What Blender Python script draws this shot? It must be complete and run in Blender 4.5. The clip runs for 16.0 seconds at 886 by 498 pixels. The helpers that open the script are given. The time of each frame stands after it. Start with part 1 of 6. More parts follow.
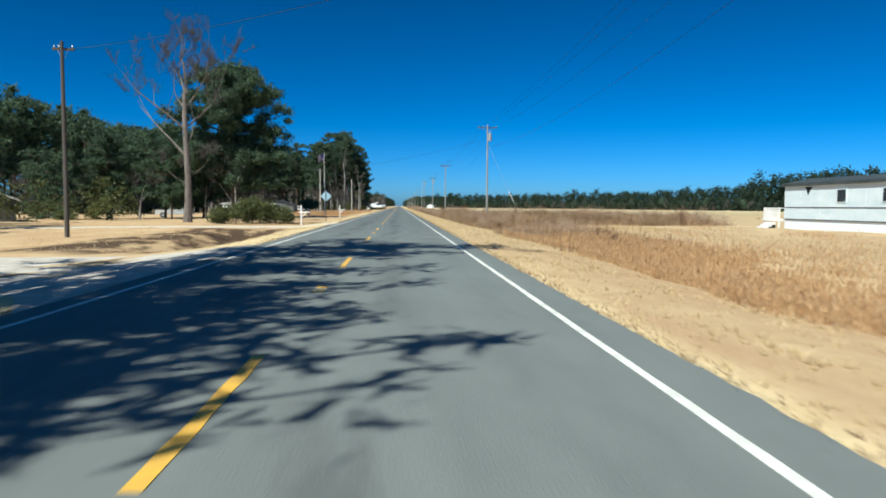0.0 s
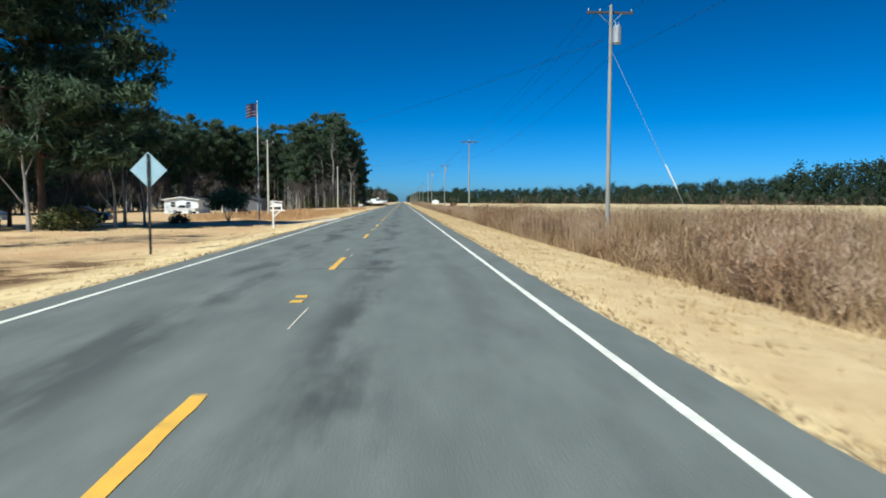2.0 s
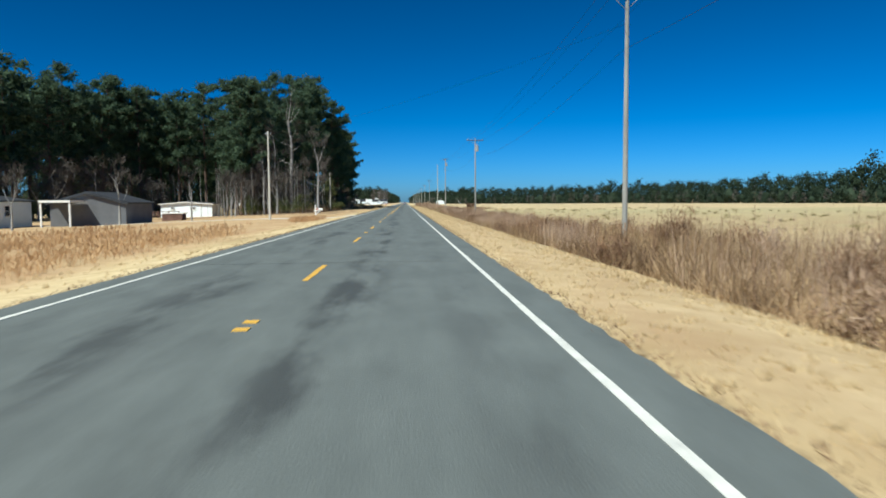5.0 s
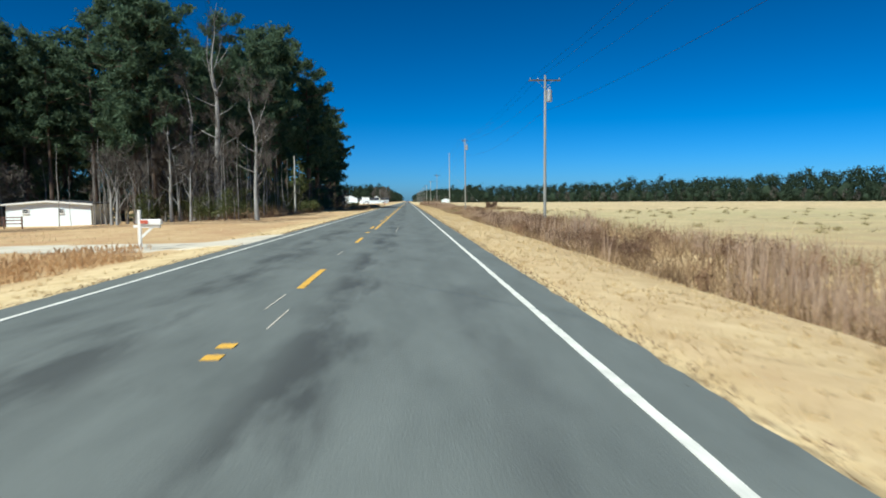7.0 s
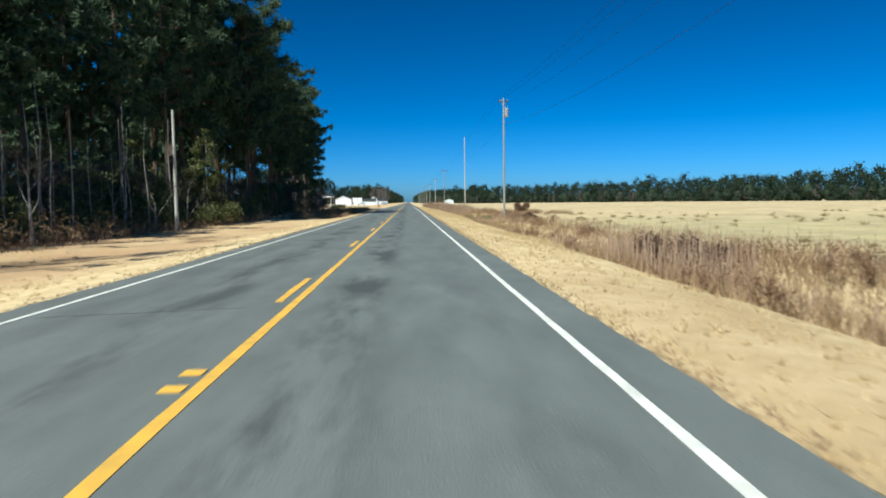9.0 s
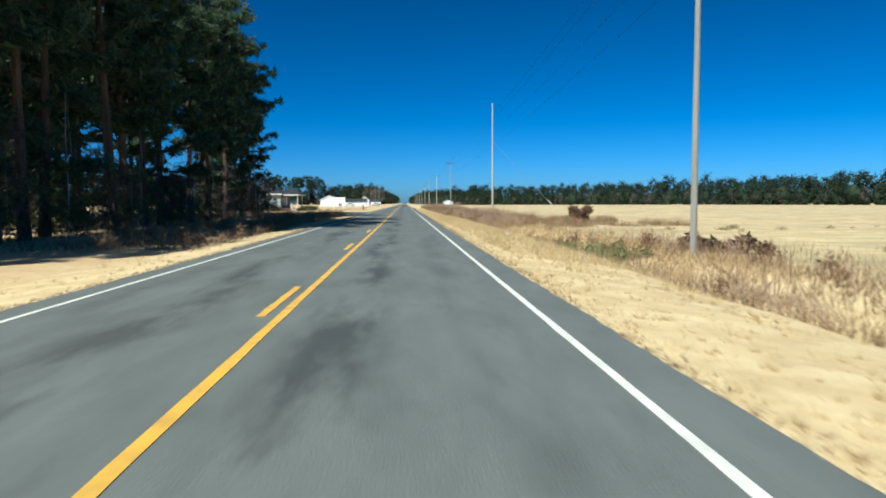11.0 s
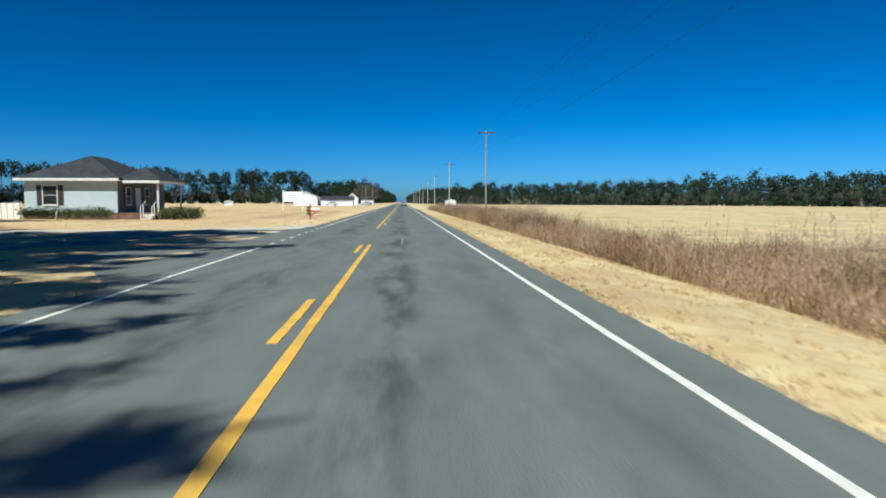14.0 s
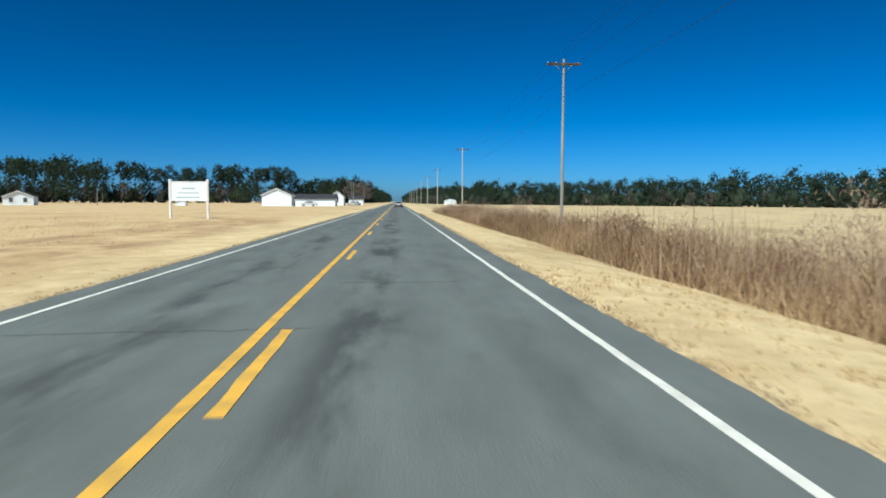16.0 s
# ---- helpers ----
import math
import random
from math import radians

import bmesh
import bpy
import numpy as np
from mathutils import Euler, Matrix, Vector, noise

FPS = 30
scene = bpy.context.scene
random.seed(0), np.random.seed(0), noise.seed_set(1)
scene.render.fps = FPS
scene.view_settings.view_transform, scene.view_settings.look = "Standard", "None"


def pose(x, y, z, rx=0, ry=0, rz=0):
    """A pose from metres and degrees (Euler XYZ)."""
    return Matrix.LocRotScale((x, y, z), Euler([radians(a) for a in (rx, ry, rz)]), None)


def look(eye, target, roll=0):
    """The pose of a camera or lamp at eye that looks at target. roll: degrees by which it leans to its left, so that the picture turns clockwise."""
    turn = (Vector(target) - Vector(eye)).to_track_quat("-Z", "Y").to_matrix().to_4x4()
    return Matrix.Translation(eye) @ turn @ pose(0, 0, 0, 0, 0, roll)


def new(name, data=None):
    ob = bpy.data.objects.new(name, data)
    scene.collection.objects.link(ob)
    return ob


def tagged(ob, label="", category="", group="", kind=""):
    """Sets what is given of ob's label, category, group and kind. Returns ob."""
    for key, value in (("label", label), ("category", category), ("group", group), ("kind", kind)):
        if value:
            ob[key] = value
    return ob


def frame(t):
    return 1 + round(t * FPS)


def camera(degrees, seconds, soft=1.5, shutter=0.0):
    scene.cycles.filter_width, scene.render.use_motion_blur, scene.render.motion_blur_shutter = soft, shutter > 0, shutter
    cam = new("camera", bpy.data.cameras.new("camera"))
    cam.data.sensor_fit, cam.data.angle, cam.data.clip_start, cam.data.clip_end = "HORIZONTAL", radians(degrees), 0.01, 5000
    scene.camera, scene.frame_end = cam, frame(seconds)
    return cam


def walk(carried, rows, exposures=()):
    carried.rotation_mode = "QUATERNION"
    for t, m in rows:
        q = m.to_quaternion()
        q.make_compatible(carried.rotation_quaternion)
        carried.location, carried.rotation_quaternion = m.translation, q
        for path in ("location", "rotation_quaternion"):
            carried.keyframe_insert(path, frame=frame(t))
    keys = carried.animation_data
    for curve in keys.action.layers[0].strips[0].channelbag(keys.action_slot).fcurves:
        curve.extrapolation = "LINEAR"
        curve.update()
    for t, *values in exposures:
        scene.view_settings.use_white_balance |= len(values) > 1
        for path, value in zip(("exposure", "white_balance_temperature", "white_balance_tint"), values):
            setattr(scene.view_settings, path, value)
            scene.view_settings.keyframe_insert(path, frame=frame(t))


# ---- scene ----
cam = camera(66.5, 16.0, soft=1.8, shutter=0.12)
EYE = 1.415
# seconds, x, y, pitch, lean, yaw
ROWS = [
    (0.0, 1.31, 0.00, -3.63, -0.33, -3.71),
    (0.5, 1.38, 12.72, -3.87, -0.65, -3.60),
    (1.0, 1.47, 25.04, -3.89, -0.25, -3.44),
    (1.5, 1.52, 37.52, -3.81, 0.07, -3.37),
    (2.0, 1.48, 50.20, -4.02, -0.02, -3.44),
    (2.5, 1.52, 62.51, -3.63, 0.12, -3.52),
    (3.0, 1.64, 74.99, -4.17, 0.65, -3.23),
    (3.5, 1.72, 87.53, -3.73, 0.42, -3.32),
    (4.0, 1.85, 100.06, -4.05, 0.26, -3.42),
    (4.5, 1.84, 112.58, -4.02, 0.33, -3.33),
    (5.0, 1.83, 125.09, -3.98, 0.41, -3.23),
    (5.5, 1.82, 137.61, -3.95, 0.48, -3.14),
    (6.0, 1.81, 150.12, -3.92, 0.55, -3.04),
    (6.5, 1.80, 162.64, -3.88, 0.63, -2.95),
    (7.0, 1.78, 175.12, -4.10, 0.49, -2.97),
    (7.5, 1.70, 187.63, -3.90, 0.07, -3.36),
    (8.0, 1.73, 200.03, -4.29, -0.09, -3.57),
    (8.5, 1.82, 212.32, -4.23, 0.46, -3.12),
    (9.0, 1.77, 224.70, -4.02, 0.74, -2.90),
    (9.5, 1.75, 237.20, -4.00, 0.63, -2.99),
    (10.0, 1.73, 249.70, -3.97, 0.53, -3.08),
    (10.5, 1.71, 262.21, -3.95, 0.42, -3.16),
    (11.0, 1.69, 274.71, -3.92, 0.31, -3.25),
    (11.5, 1.67, 287.21, -3.90, 0.21, -3.34),
    (12.0, 1.59, 299.80, -3.99, -0.00, -3.27),
    (12.5, 1.47, 312.42, -3.73, -0.44, -3.34),
    (13.0, 1.41, 324.76, -3.75, 0.07, -3.14),
    (13.5, 1.32, 337.16, -3.80, -0.13, -3.23),
    (14.0, 1.17, 349.61, -3.99, -0.03, -3.51),
    (14.5, 1.19, 362.10, -3.77, -0.38, -3.96),
    (15.0, 1.20, 374.60, -3.76, -0.51, -4.16),
    (15.5, 1.25, 387.05, -3.88, -0.63, -4.31),
    (16.0, 1.33, 399.19, -4.00, -0.20, -3.90),
]
walk(cam, [(t, pose(x, y, EYE, 90 + pitch, lean, yaw)) for t, x, y, pitch, lean, yaw in ROWS],
     ((0.0, 0.42, 6200, 3), (4.0, 0.28, 6200, 3), (6.5, 0.3, 6200, 3), (9.0, 0.38, 6200, 3), (13.5, 0.3, 6200, 3), (16.0, 0.2, 6200, 3)))

# ---- light ----
SUN_ELEVATION = radians(49)
SUN_FROM = Vector((-0.66, -0.75, 0)).normalized()
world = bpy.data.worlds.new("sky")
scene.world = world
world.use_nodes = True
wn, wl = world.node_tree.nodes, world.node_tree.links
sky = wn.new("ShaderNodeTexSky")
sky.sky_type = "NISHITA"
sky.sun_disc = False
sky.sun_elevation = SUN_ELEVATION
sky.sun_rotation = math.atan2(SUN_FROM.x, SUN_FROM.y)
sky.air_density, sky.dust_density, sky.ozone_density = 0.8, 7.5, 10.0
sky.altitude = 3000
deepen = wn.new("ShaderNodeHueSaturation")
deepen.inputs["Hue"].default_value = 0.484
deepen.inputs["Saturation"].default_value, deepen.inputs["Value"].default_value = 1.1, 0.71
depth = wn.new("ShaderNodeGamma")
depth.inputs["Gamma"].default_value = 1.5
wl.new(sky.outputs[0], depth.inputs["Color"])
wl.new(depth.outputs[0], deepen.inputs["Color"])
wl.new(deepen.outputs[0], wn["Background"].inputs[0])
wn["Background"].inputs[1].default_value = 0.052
sun = new("sun", bpy.data.lights.new("sun", "SUN"))
sun.data.energy, sun.data.angle, sun.data.color = 4.9, radians(0.5), (1.0, 0.97, 0.88)
sun_way = Vector((SUN_FROM.x * math.cos(SUN_ELEVATION), SUN_FROM.y * math.cos(SUN_ELEVATION), math.sin(SUN_ELEVATION)))
sun.matrix_world = look(sun_way * 100, (0, 0, 0))


# ---- materials ----
def material(name, low, high, rough=0.8, scale=4.0, stretch=(1, 1, 1), bump=0.3, fine=60.0, metal=0.0, island=0.0, piece=0.0, spec=0.3, mid=0.5, width=0.25, glow_through=0.0):
    """Two colours mixed by noise at two scales, with fine relief."""
    mat = bpy.data.materials.new(name)
    mat.use_nodes = True
    n, l = mat.node_tree.nodes, mat.node_tree.links
    out = n["Principled BSDF"]
    out.inputs["Roughness"].default_value = rough
    out.inputs["Metallic"].default_value = metal
    out.inputs["Specular IOR Level"].default_value = spec
    geo = n.new("ShaderNodeNewGeometry")
    vec = n.new("ShaderNodeVectorMath")
    vec.operation = "MULTIPLY"
    vec.inputs[1].default_value = stretch
    l.new(geo.outputs["Position"], vec.inputs[0])
    big = n.new("ShaderNodeTexNoise")
    big.inputs["Scale"].default_value, big.inputs["Detail"].default_value = scale, 6
    big.inputs["Roughness"].default_value = 0.6
    l.new(vec.outputs[0], big.inputs["Vector"])
    small = n.new("ShaderNodeTexNoise")
    small.inputs["Scale"].default_value, small.inputs["Detail"].default_value = fine, 3
    l.new(geo.outputs["Position"], small.inputs["Vector"])
    add = n.new("ShaderNodeMath")
    add.operation = "MULTIPLY_ADD"
    add.inputs[1].default_value = 0.35
    l.new(small.outputs["Fac"], add.inputs[0])
    l.new(big.outputs["Fac"], add.inputs[2])
    fac = add.outputs[0]
    ramp = n.new("ShaderNodeMapRange")
    ramp.inputs["From Min"].default_value, ramp.inputs["From Max"].default_value = mid + 0.175 - width, mid + 0.175 + width
    l.new(fac, ramp.inputs["Value"])
    fac = ramp.outputs[0]
    for amount, source in ((island, geo.outputs["Random Per Island"]), (piece, None)):
        if amount:
            if source is None:
                source = n.new("ShaderNodeObjectInfo").outputs["Random"]
            mixf = n.new("ShaderNodeMix")
            mixf.inputs[0].default_value = amount
            l.new(fac, mixf.inputs[2])
            l.new(source, mixf.inputs[3])
            fac = mixf.outputs[0]
    mix = n.new("ShaderNodeMix")
    mix.data_type = "RGBA"
    mix.inputs[6].default_value, mix.inputs[7].default_value = (*low, 1), (*high, 1)
    l.new(fac, mix.inputs[0])
    l.new(mix.outputs[2], out.inputs["Base Color"])
    if glow_through:
        # thin leaves and blades let part of the light through
        thin = n.new("ShaderNodeBsdfTranslucent")
        l.new(mix.outputs[2], thin.inputs["Color"])
        both = n.new("ShaderNodeMixShader")
        both.inputs[0].default_value = glow_through
        l.new(out.outputs[0], both.inputs[1])
        l.new(thin.outputs[0], both.inputs[2])
        l.new(both.outputs[0], n["Material Output"].inputs["Surface"])
    if bump:
        bmp = n.new("ShaderNodeBump")
        bmp.inputs["Strength"].default_value, bmp.inputs["Distance"].default_value = bump, 0.02
        l.new(small.outputs["Fac"], bmp.inputs["Height"])
        l.new(bmp.outputs[0], out.inputs["Normal"])
    return mat


def noise_mask(n, l, scale, stretch, lo, hi, detail=4):
    geo = n.new("ShaderNodeNewGeometry")
    vec = n.new("ShaderNodeVectorMath")
    vec.operation = "MULTIPLY"
    vec.inputs[1].default_value = stretch
    l.new(geo.outputs["Position"], vec.inputs[0])
    tex = n.new("ShaderNodeTexNoise")
    tex.inputs["Scale"].default_value, tex.inputs["Detail"].default_value = scale, detail
    tex.inputs["Roughness"].default_value = 0.62
    l.new(vec.outputs[0], tex.inputs["Vector"])
    rng = n.new("ShaderNodeMapRange")
    rng.inputs["From Min"].default_value, rng.inputs["From Max"].default_value = lo, hi
    l.new(tex.outputs["Fac"], rng.inputs["Value"])
    return rng.outputs[0]


def blend(n, l, fac, a, b):
    mix = n.new("ShaderNodeMix")
    mix.data_type = "RGBA"
    l.new(fac, mix.inputs[0])
    for slot, value in ((6, a), (7, b)):
        if isinstance(value, tuple):
            mix.inputs[slot].default_value = (*value, 1)
        else:
            l.new(value, mix.inputs[slot])
    return mix.outputs[2]


def math_node(n, l, op, a, b=None, c=None):
    node = n.new("ShaderNodeMath")
    node.operation = op
    for i, value in enumerate((a, b, c)):
        if isinstance(value, (int, float)):
            node.inputs[i].default_value = value
        elif value is not None:
            l.new(value, node.inputs[i])
    return node.outputs[0]


def smooth_step(n, l, socket, a, b):
    step = n.new("ShaderNodeMapRange")
    step.interpolation_type = "SMOOTHSTEP"
    step.inputs["From Min"].default_value, step.inputs["From Max"].default_value = a, b
    l.new(socket, step.inputs["Value"])
    return step.outputs[0]


def asphalt_material():
    mat = material("worn_asphalt", (0.114, 0.129, 0.123), (0.17, 0.19, 0.18), rough=0.75, scale=1.6, stretch=(1, 0.25, 1), bump=0.35, fine=55, spec=0.3)
    n, l = mat.node_tree.nodes, mat.node_tree.links
    out = n["Principled BSDF"]
    base = out.inputs["Base Color"].links[0].from_socket
    x = n.new("ShaderNodeSeparateXYZ")
    l.new(n.new("ShaderNodeNewGeometry").outputs["Position"], x.inputs[0])
    # dark bands where oil and tyres have stained the lanes
    patch = noise_mask(n, l, 1.5, (0.7, 0.16, 1), 0.46, 0.6, 9)
    streak = None
    for centre, half, weight in ((-2.6, 0.3, 0.4), (-1.35, 0.48, 0.85), (0.98, 0.42, 1.0), (2.6, 0.3, 0.35)):
        d = math_node(n, l, "ABSOLUTE", math_node(n, l, "SUBTRACT", x.outputs[0], centre))
        band = n.new("ShaderNodeMapRange")
        band.interpolation_type = "SMOOTHSTEP"
        band.inputs["From Min"].default_value, band.inputs["From Max"].default_value = half * 1.7, half * 0.4
        band.inputs["To Max"].default_value = weight
        l.new(d, band.inputs["Value"])
        streak = band.outputs[0] if streak is None else math_node(n, l, "MAXIMUM", streak, band.outputs[0])
    stain = math_node(n, l, "MULTIPLY", math_node(n, l, "MULTIPLY", patch, streak), 0.85)
    rough_patch = math_node(n, l, "MULTIPLY", noise_mask(n, l, 1.6, (1.0, 0.4, 1), 0.55, 0.75, 8), 0.35)
    col = blend(n, l, stain, base, (0.055, 0.06, 0.06))
    col = blend(n, l, rough_patch, col, (0.07, 0.075, 0.07))
    # a paler surface towards the start of the stretch
    pale = math_node(n, l, "MULTIPLY", smooth_step(n, l, x.outputs[1], 60, 15), 0.36)
    l.new(blend(n, l, pale, col, (0.225, 0.245, 0.232)), out.inputs["Base Color"])
    return mat


def soil_material():
    mat = material("dry_winter_grass", (0.56, 0.42, 0.22), (0.8, 0.655, 0.4), rough=0.95, scale=0.8, bump=0.6, fine=35, spec=0.1)
    n, l = mat.node_tree.nodes, mat.node_tree.links
    out = n["Principled BSDF"]
    base = out.inputs["Base Color"].links[0].from_socket
    brown = math_node(n, l, "MULTIPLY", noise_mask(n, l, 0.12, (1, 0.5, 1), 0.52, 0.7), 0.55)
    col = blend(n, l, brown, base, (0.27, 0.16, 0.075))
    lumps = math_node(n, l, "MULTIPLY", noise_mask(n, l, 2.4, (1, 0.8, 1), 0.45, 0.7), 0.4)
    col = blend(n, l, lumps, col, (0.4, 0.285, 0.155))
    green = math_node(n, l, "MULTIPLY", noise_mask(n, l, 0.03, (1, 0.4, 1), 0.55, 0.7), 0.3)
    col = blend(n, l, green, col, (0.36, 0.34, 0.16))
    # the field beyond the ditch: stubble with a thin green growth in one stretch
    place = n.new("ShaderNodeSeparateXYZ")
    l.new(n.new("ShaderNodeNewGeometry").outputs["Position"], place.inputs[0])
    field = None
    for socket, a, b in ((place.outputs[0], 12.0, 17.0), (place.outputs[1], 130.0, 190.0), (place.outputs[1], 330.0, 270.0)):
        step = n.new("ShaderNodeMapRange")
        step.interpolation_type = "SMOOTHSTEP"
        step.inputs["From Min"].default_value, step.inputs["From Max"].default_value = a, b
        l.new(socket, step.inputs["Value"])
        field = step.outputs[0] if field is None else math_node(n, l, "MULTIPLY", field, step.outputs[0])
    field = math_node(n, l, "MULTIPLY", field, math_node(n, l, "MULTIPLY_ADD", noise_mask(n, l, 0.25, (1, 0.6, 1), 0.35, 0.65), 0.5, 0.4))
    col = blend(n, l, field, col, (0.42, 0.385, 0.2))

    stubble = math_node(n, l, "MULTIPLY", smooth_step(n, l, place.outputs[0], 13.0, 16.0), math_node(n, l, "MULTIPLY", noise_mask(n, l, 0.45, (0.5, 1.4, 1), 0.4, 0.62, 7), 0.7))
    col = blend(n, l, stubble, col, (0.36, 0.3, 0.19))

    def within(socket, a, b, soft):
        """1 between a and b, fading over soft metres."""
        return math_node(n, l, "MULTIPLY", smooth_step(n, l, socket, a - soft, a + soft), smooth_step(n, l, socket, b + soft, b - soft))

    px, py = place.outputs[0], place.outputs[1]
    yard = math_node(n, l, "MULTIPLY", smooth_step(n, l, px, -4.5, -8.0), math_node(n, l, "MULTIPLY_ADD", noise_mask(n, l, 0.35, (1, 0.5, 1), 0.35, 0.65), 0.45, 0.45))
    col = blend(n, l, math_node(n, l, "MULTIPLY", yard, math_node(n, l, "MULTIPLY_ADD", smooth_step(n, l, py, 300, 260), 0.45, 0.55)), col, (0.46, 0.29, 0.16))
    worn = math_node(n, l, "MULTIPLY", smooth_step(n, l, px, 3.9, 4.6), smooth_step(n, l, py, 270, 170))
    col = blend(n, l, math_node(n, l, "MULTIPLY", worn, math_node(n, l, "MULTIPLY_ADD", noise_mask(n, l, 0.5, (1, 0.4, 1), 0.35, 0.65), 0.35, math_node(n, l, "MULTIPLY_ADD", smooth_step(n, l, py, 60, 20), 0.3, 0.25))), col, (0.44, 0.29, 0.165))
    # ditch bank: dark earth and tree shadow streaks, both put into the soil colour
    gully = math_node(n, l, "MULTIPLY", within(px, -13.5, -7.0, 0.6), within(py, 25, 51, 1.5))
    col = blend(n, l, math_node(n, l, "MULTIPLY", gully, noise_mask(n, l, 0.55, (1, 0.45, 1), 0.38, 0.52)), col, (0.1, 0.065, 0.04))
    strew = math_node(n, l, "MULTIPLY", within(px, -40, -9, 1.5), within(py, 233, 247, 2.5))
    col = blend(n, l, math_node(n, l, "MULTIPLY", strew, noise_mask(n, l, 0.8, (0.35, 1.3, 1), 0.4, 0.55, 6)), col, (0.14, 0.095, 0.06))
    # dark litter and the yard trees' shadow bands, both painted into the soil colour
    litter = math_node(n, l, "MULTIPLY", within(px, -13.5, -5.8, 0.8), within(py, 61.5, 71, 2.0))
    col = blend(n, l, math_node(n, l, "MULTIPLY", litter, noise_mask(n, l, 0.9, (0.6, 1.2, 1), 0.38, 0.56)), col, (0.13, 0.08, 0.045))
    # swale's brown soil and shading mixed into the colour; the ground stays flat
    swale_shade = math_node(n, l, "MULTIPLY", within(px, -12.5, -6.5, 1.0), within(py, 408, 452, 4))
    col = blend(n, l, math_node(n, l, "MULTIPLY", swale_shade, math_node(n, l, "MULTIPLY", noise_mask(n, l, 0.5, (0.8, 0.5, 1), 0.4, 0.6), 0.75)), col, (0.3, 0.19, 0.105))
    crumbs = math_node(n, l, "MULTIPLY", noise_mask(n, l, 6.0, (1, 0.5, 1), 0.45, 0.6, 6), 0.75)
    verge = math_node(n, l, "MAXIMUM", within(px, 3.85, 4.1, 0.1), within(px, -3.85, -3.6, 0.1))
    col = blend(n, l, math_node(n, l, "MULTIPLY", verge, crumbs), col, (0.13, 0.095, 0.06))
    l.new(col, out.inputs["Base Color"])
    return mat


ASPHALT = asphalt_material()
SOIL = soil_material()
WHITE_LINE = material("worn_white_paint", (0.4, 0.4, 0.37), (0.78, 0.78, 0.71), scale=3, fine=40, rough=0.6, bump=0.2, mid=0.32)
YELLOW_LINE = material("worn_yellow_paint", (0.4, 0.26, 0.08), (0.8, 0.46, 0.075), scale=3, fine=40, rough=0.6, bump=0.2, mid=0.35)
# porch shade is put into this wall's colour; the other walls stay pale
GRAVEL = material("pale_gravel", (0.38, 0.34, 0.28), (0.68, 0.63, 0.55), scale=2.0, fine=30, bump=0.8, rough=0.95)
CONCRETE = material("pale_concrete", (0.5, 0.45, 0.36), (0.68, 0.63, 0.52), scale=0.8, fine=30, bump=0.2, rough=0.9)
STRAW = material("straw_blades", (0.4, 0.28, 0.13), (0.86, 0.71, 0.45), island=0.6, bump=0, rough=0.9, scale=0.5, spec=0.1, glow_through=0.3)
SEDGE = material("golden_sedge", (0.4, 0.235, 0.115), (0.72, 0.5, 0.28), island=0.75, bump=0, rough=0.9, scale=0.4, spec=0.1, glow_through=0.35)
GREEN_WEED = material("green_ditch_weeds", (0.13, 0.14, 0.06), (0.32, 0.33, 0.16), island=0.7, bump=0, rough=0.9, scale=0.5, spec=0.1, glow_through=0.3)
DITCH_TWIG = material("reddish_twigs", (0.075, 0.043, 0.028), (0.34, 0.21, 0.13), island=0.35, bump=0, rough=0.95, scale=0.6, spec=0.1, width=0.11)
PALE_STALK = material("pale_dead_stalks", (0.3, 0.2, 0.14), (0.64, 0.485, 0.35), island=0.45, bump=0, rough=0.95, scale=0.4, spec=0.1, glow_through=0.3)
WEED = material("brown_thatch", (0.12, 0.075, 0.043), (0.52, 0.375, 0.225), island=0.28, bump=0, rough=0.95, scale=0.6, spec=0.1, width=0.1, glow_through=0.25)
FIELD_TUFT = material("dull_field_tufts", (0.16, 0.13, 0.06), (0.4, 0.34, 0.18), island=0.5, bump=0, rough=0.95, scale=0.3, spec=0.1)
BRUSH = material("dark_leafless_brush", (0.07, 0.042, 0.03), (0.24, 0.15, 0.1), island=0.7, bump=0, rough=0.95, scale=0.3, spec=0.1)
PINE_BARK = material("pine_bark", (0.055, 0.04, 0.032), (0.17, 0.12, 0.09), scale=3, stretch=(1, 1, 0.25), fine=14, bump=0.9, rough=0.95)
BROWN_BARK = material("grey_brown_bark", (0.09, 0.075, 0.065), (0.24, 0.205, 0.18), scale=2, stretch=(1, 1, 0.4), fine=16, bump=0.6, rough=0.9)
GREY_BARK = material("grey_bark", (0.17, 0.165, 0.157), (0.42, 0.41, 0.39), scale=2, stretch=(1, 1, 0.4), fine=16, bump=0.6, rough=0.9)
TWIG = material("bare_twigs", (0.045, 0.04, 0.036), (0.12, 0.105, 0.092), island=0.8, scale=1, bump=0, rough=0.95, spec=0.1)
NEEDLE = material("pine_needles", (0.04, 0.072, 0.044), (0.13, 0.195, 0.112), island=0.75, scale=0.4, bump=0, rough=0.75, spec=0.2, glow_through=0.45)
FAR_LEAF = material("far_woods_foliage", (0.02, 0.035, 0.023), (0.05, 0.074, 0.045), island=0.7, scale=0.05, fine=0.4, bump=0, rough=0.9, spec=0.1, glow_through=0.25)
FAR_TWIG = material("far_woods_bare_crowns", (0.07, 0.062, 0.056), (0.165, 0.145, 0.13), island=0.7, scale=0.05, fine=0.4, bump=0, rough=0.95, spec=0.1)
SHRUB = material("evergreen_leaves", (0.045, 0.06, 0.02), (0.17, 0.19, 0.07), island=0.75, scale=1, bump=0, rough=0.6, spec=0.3, glow_through=0.3)
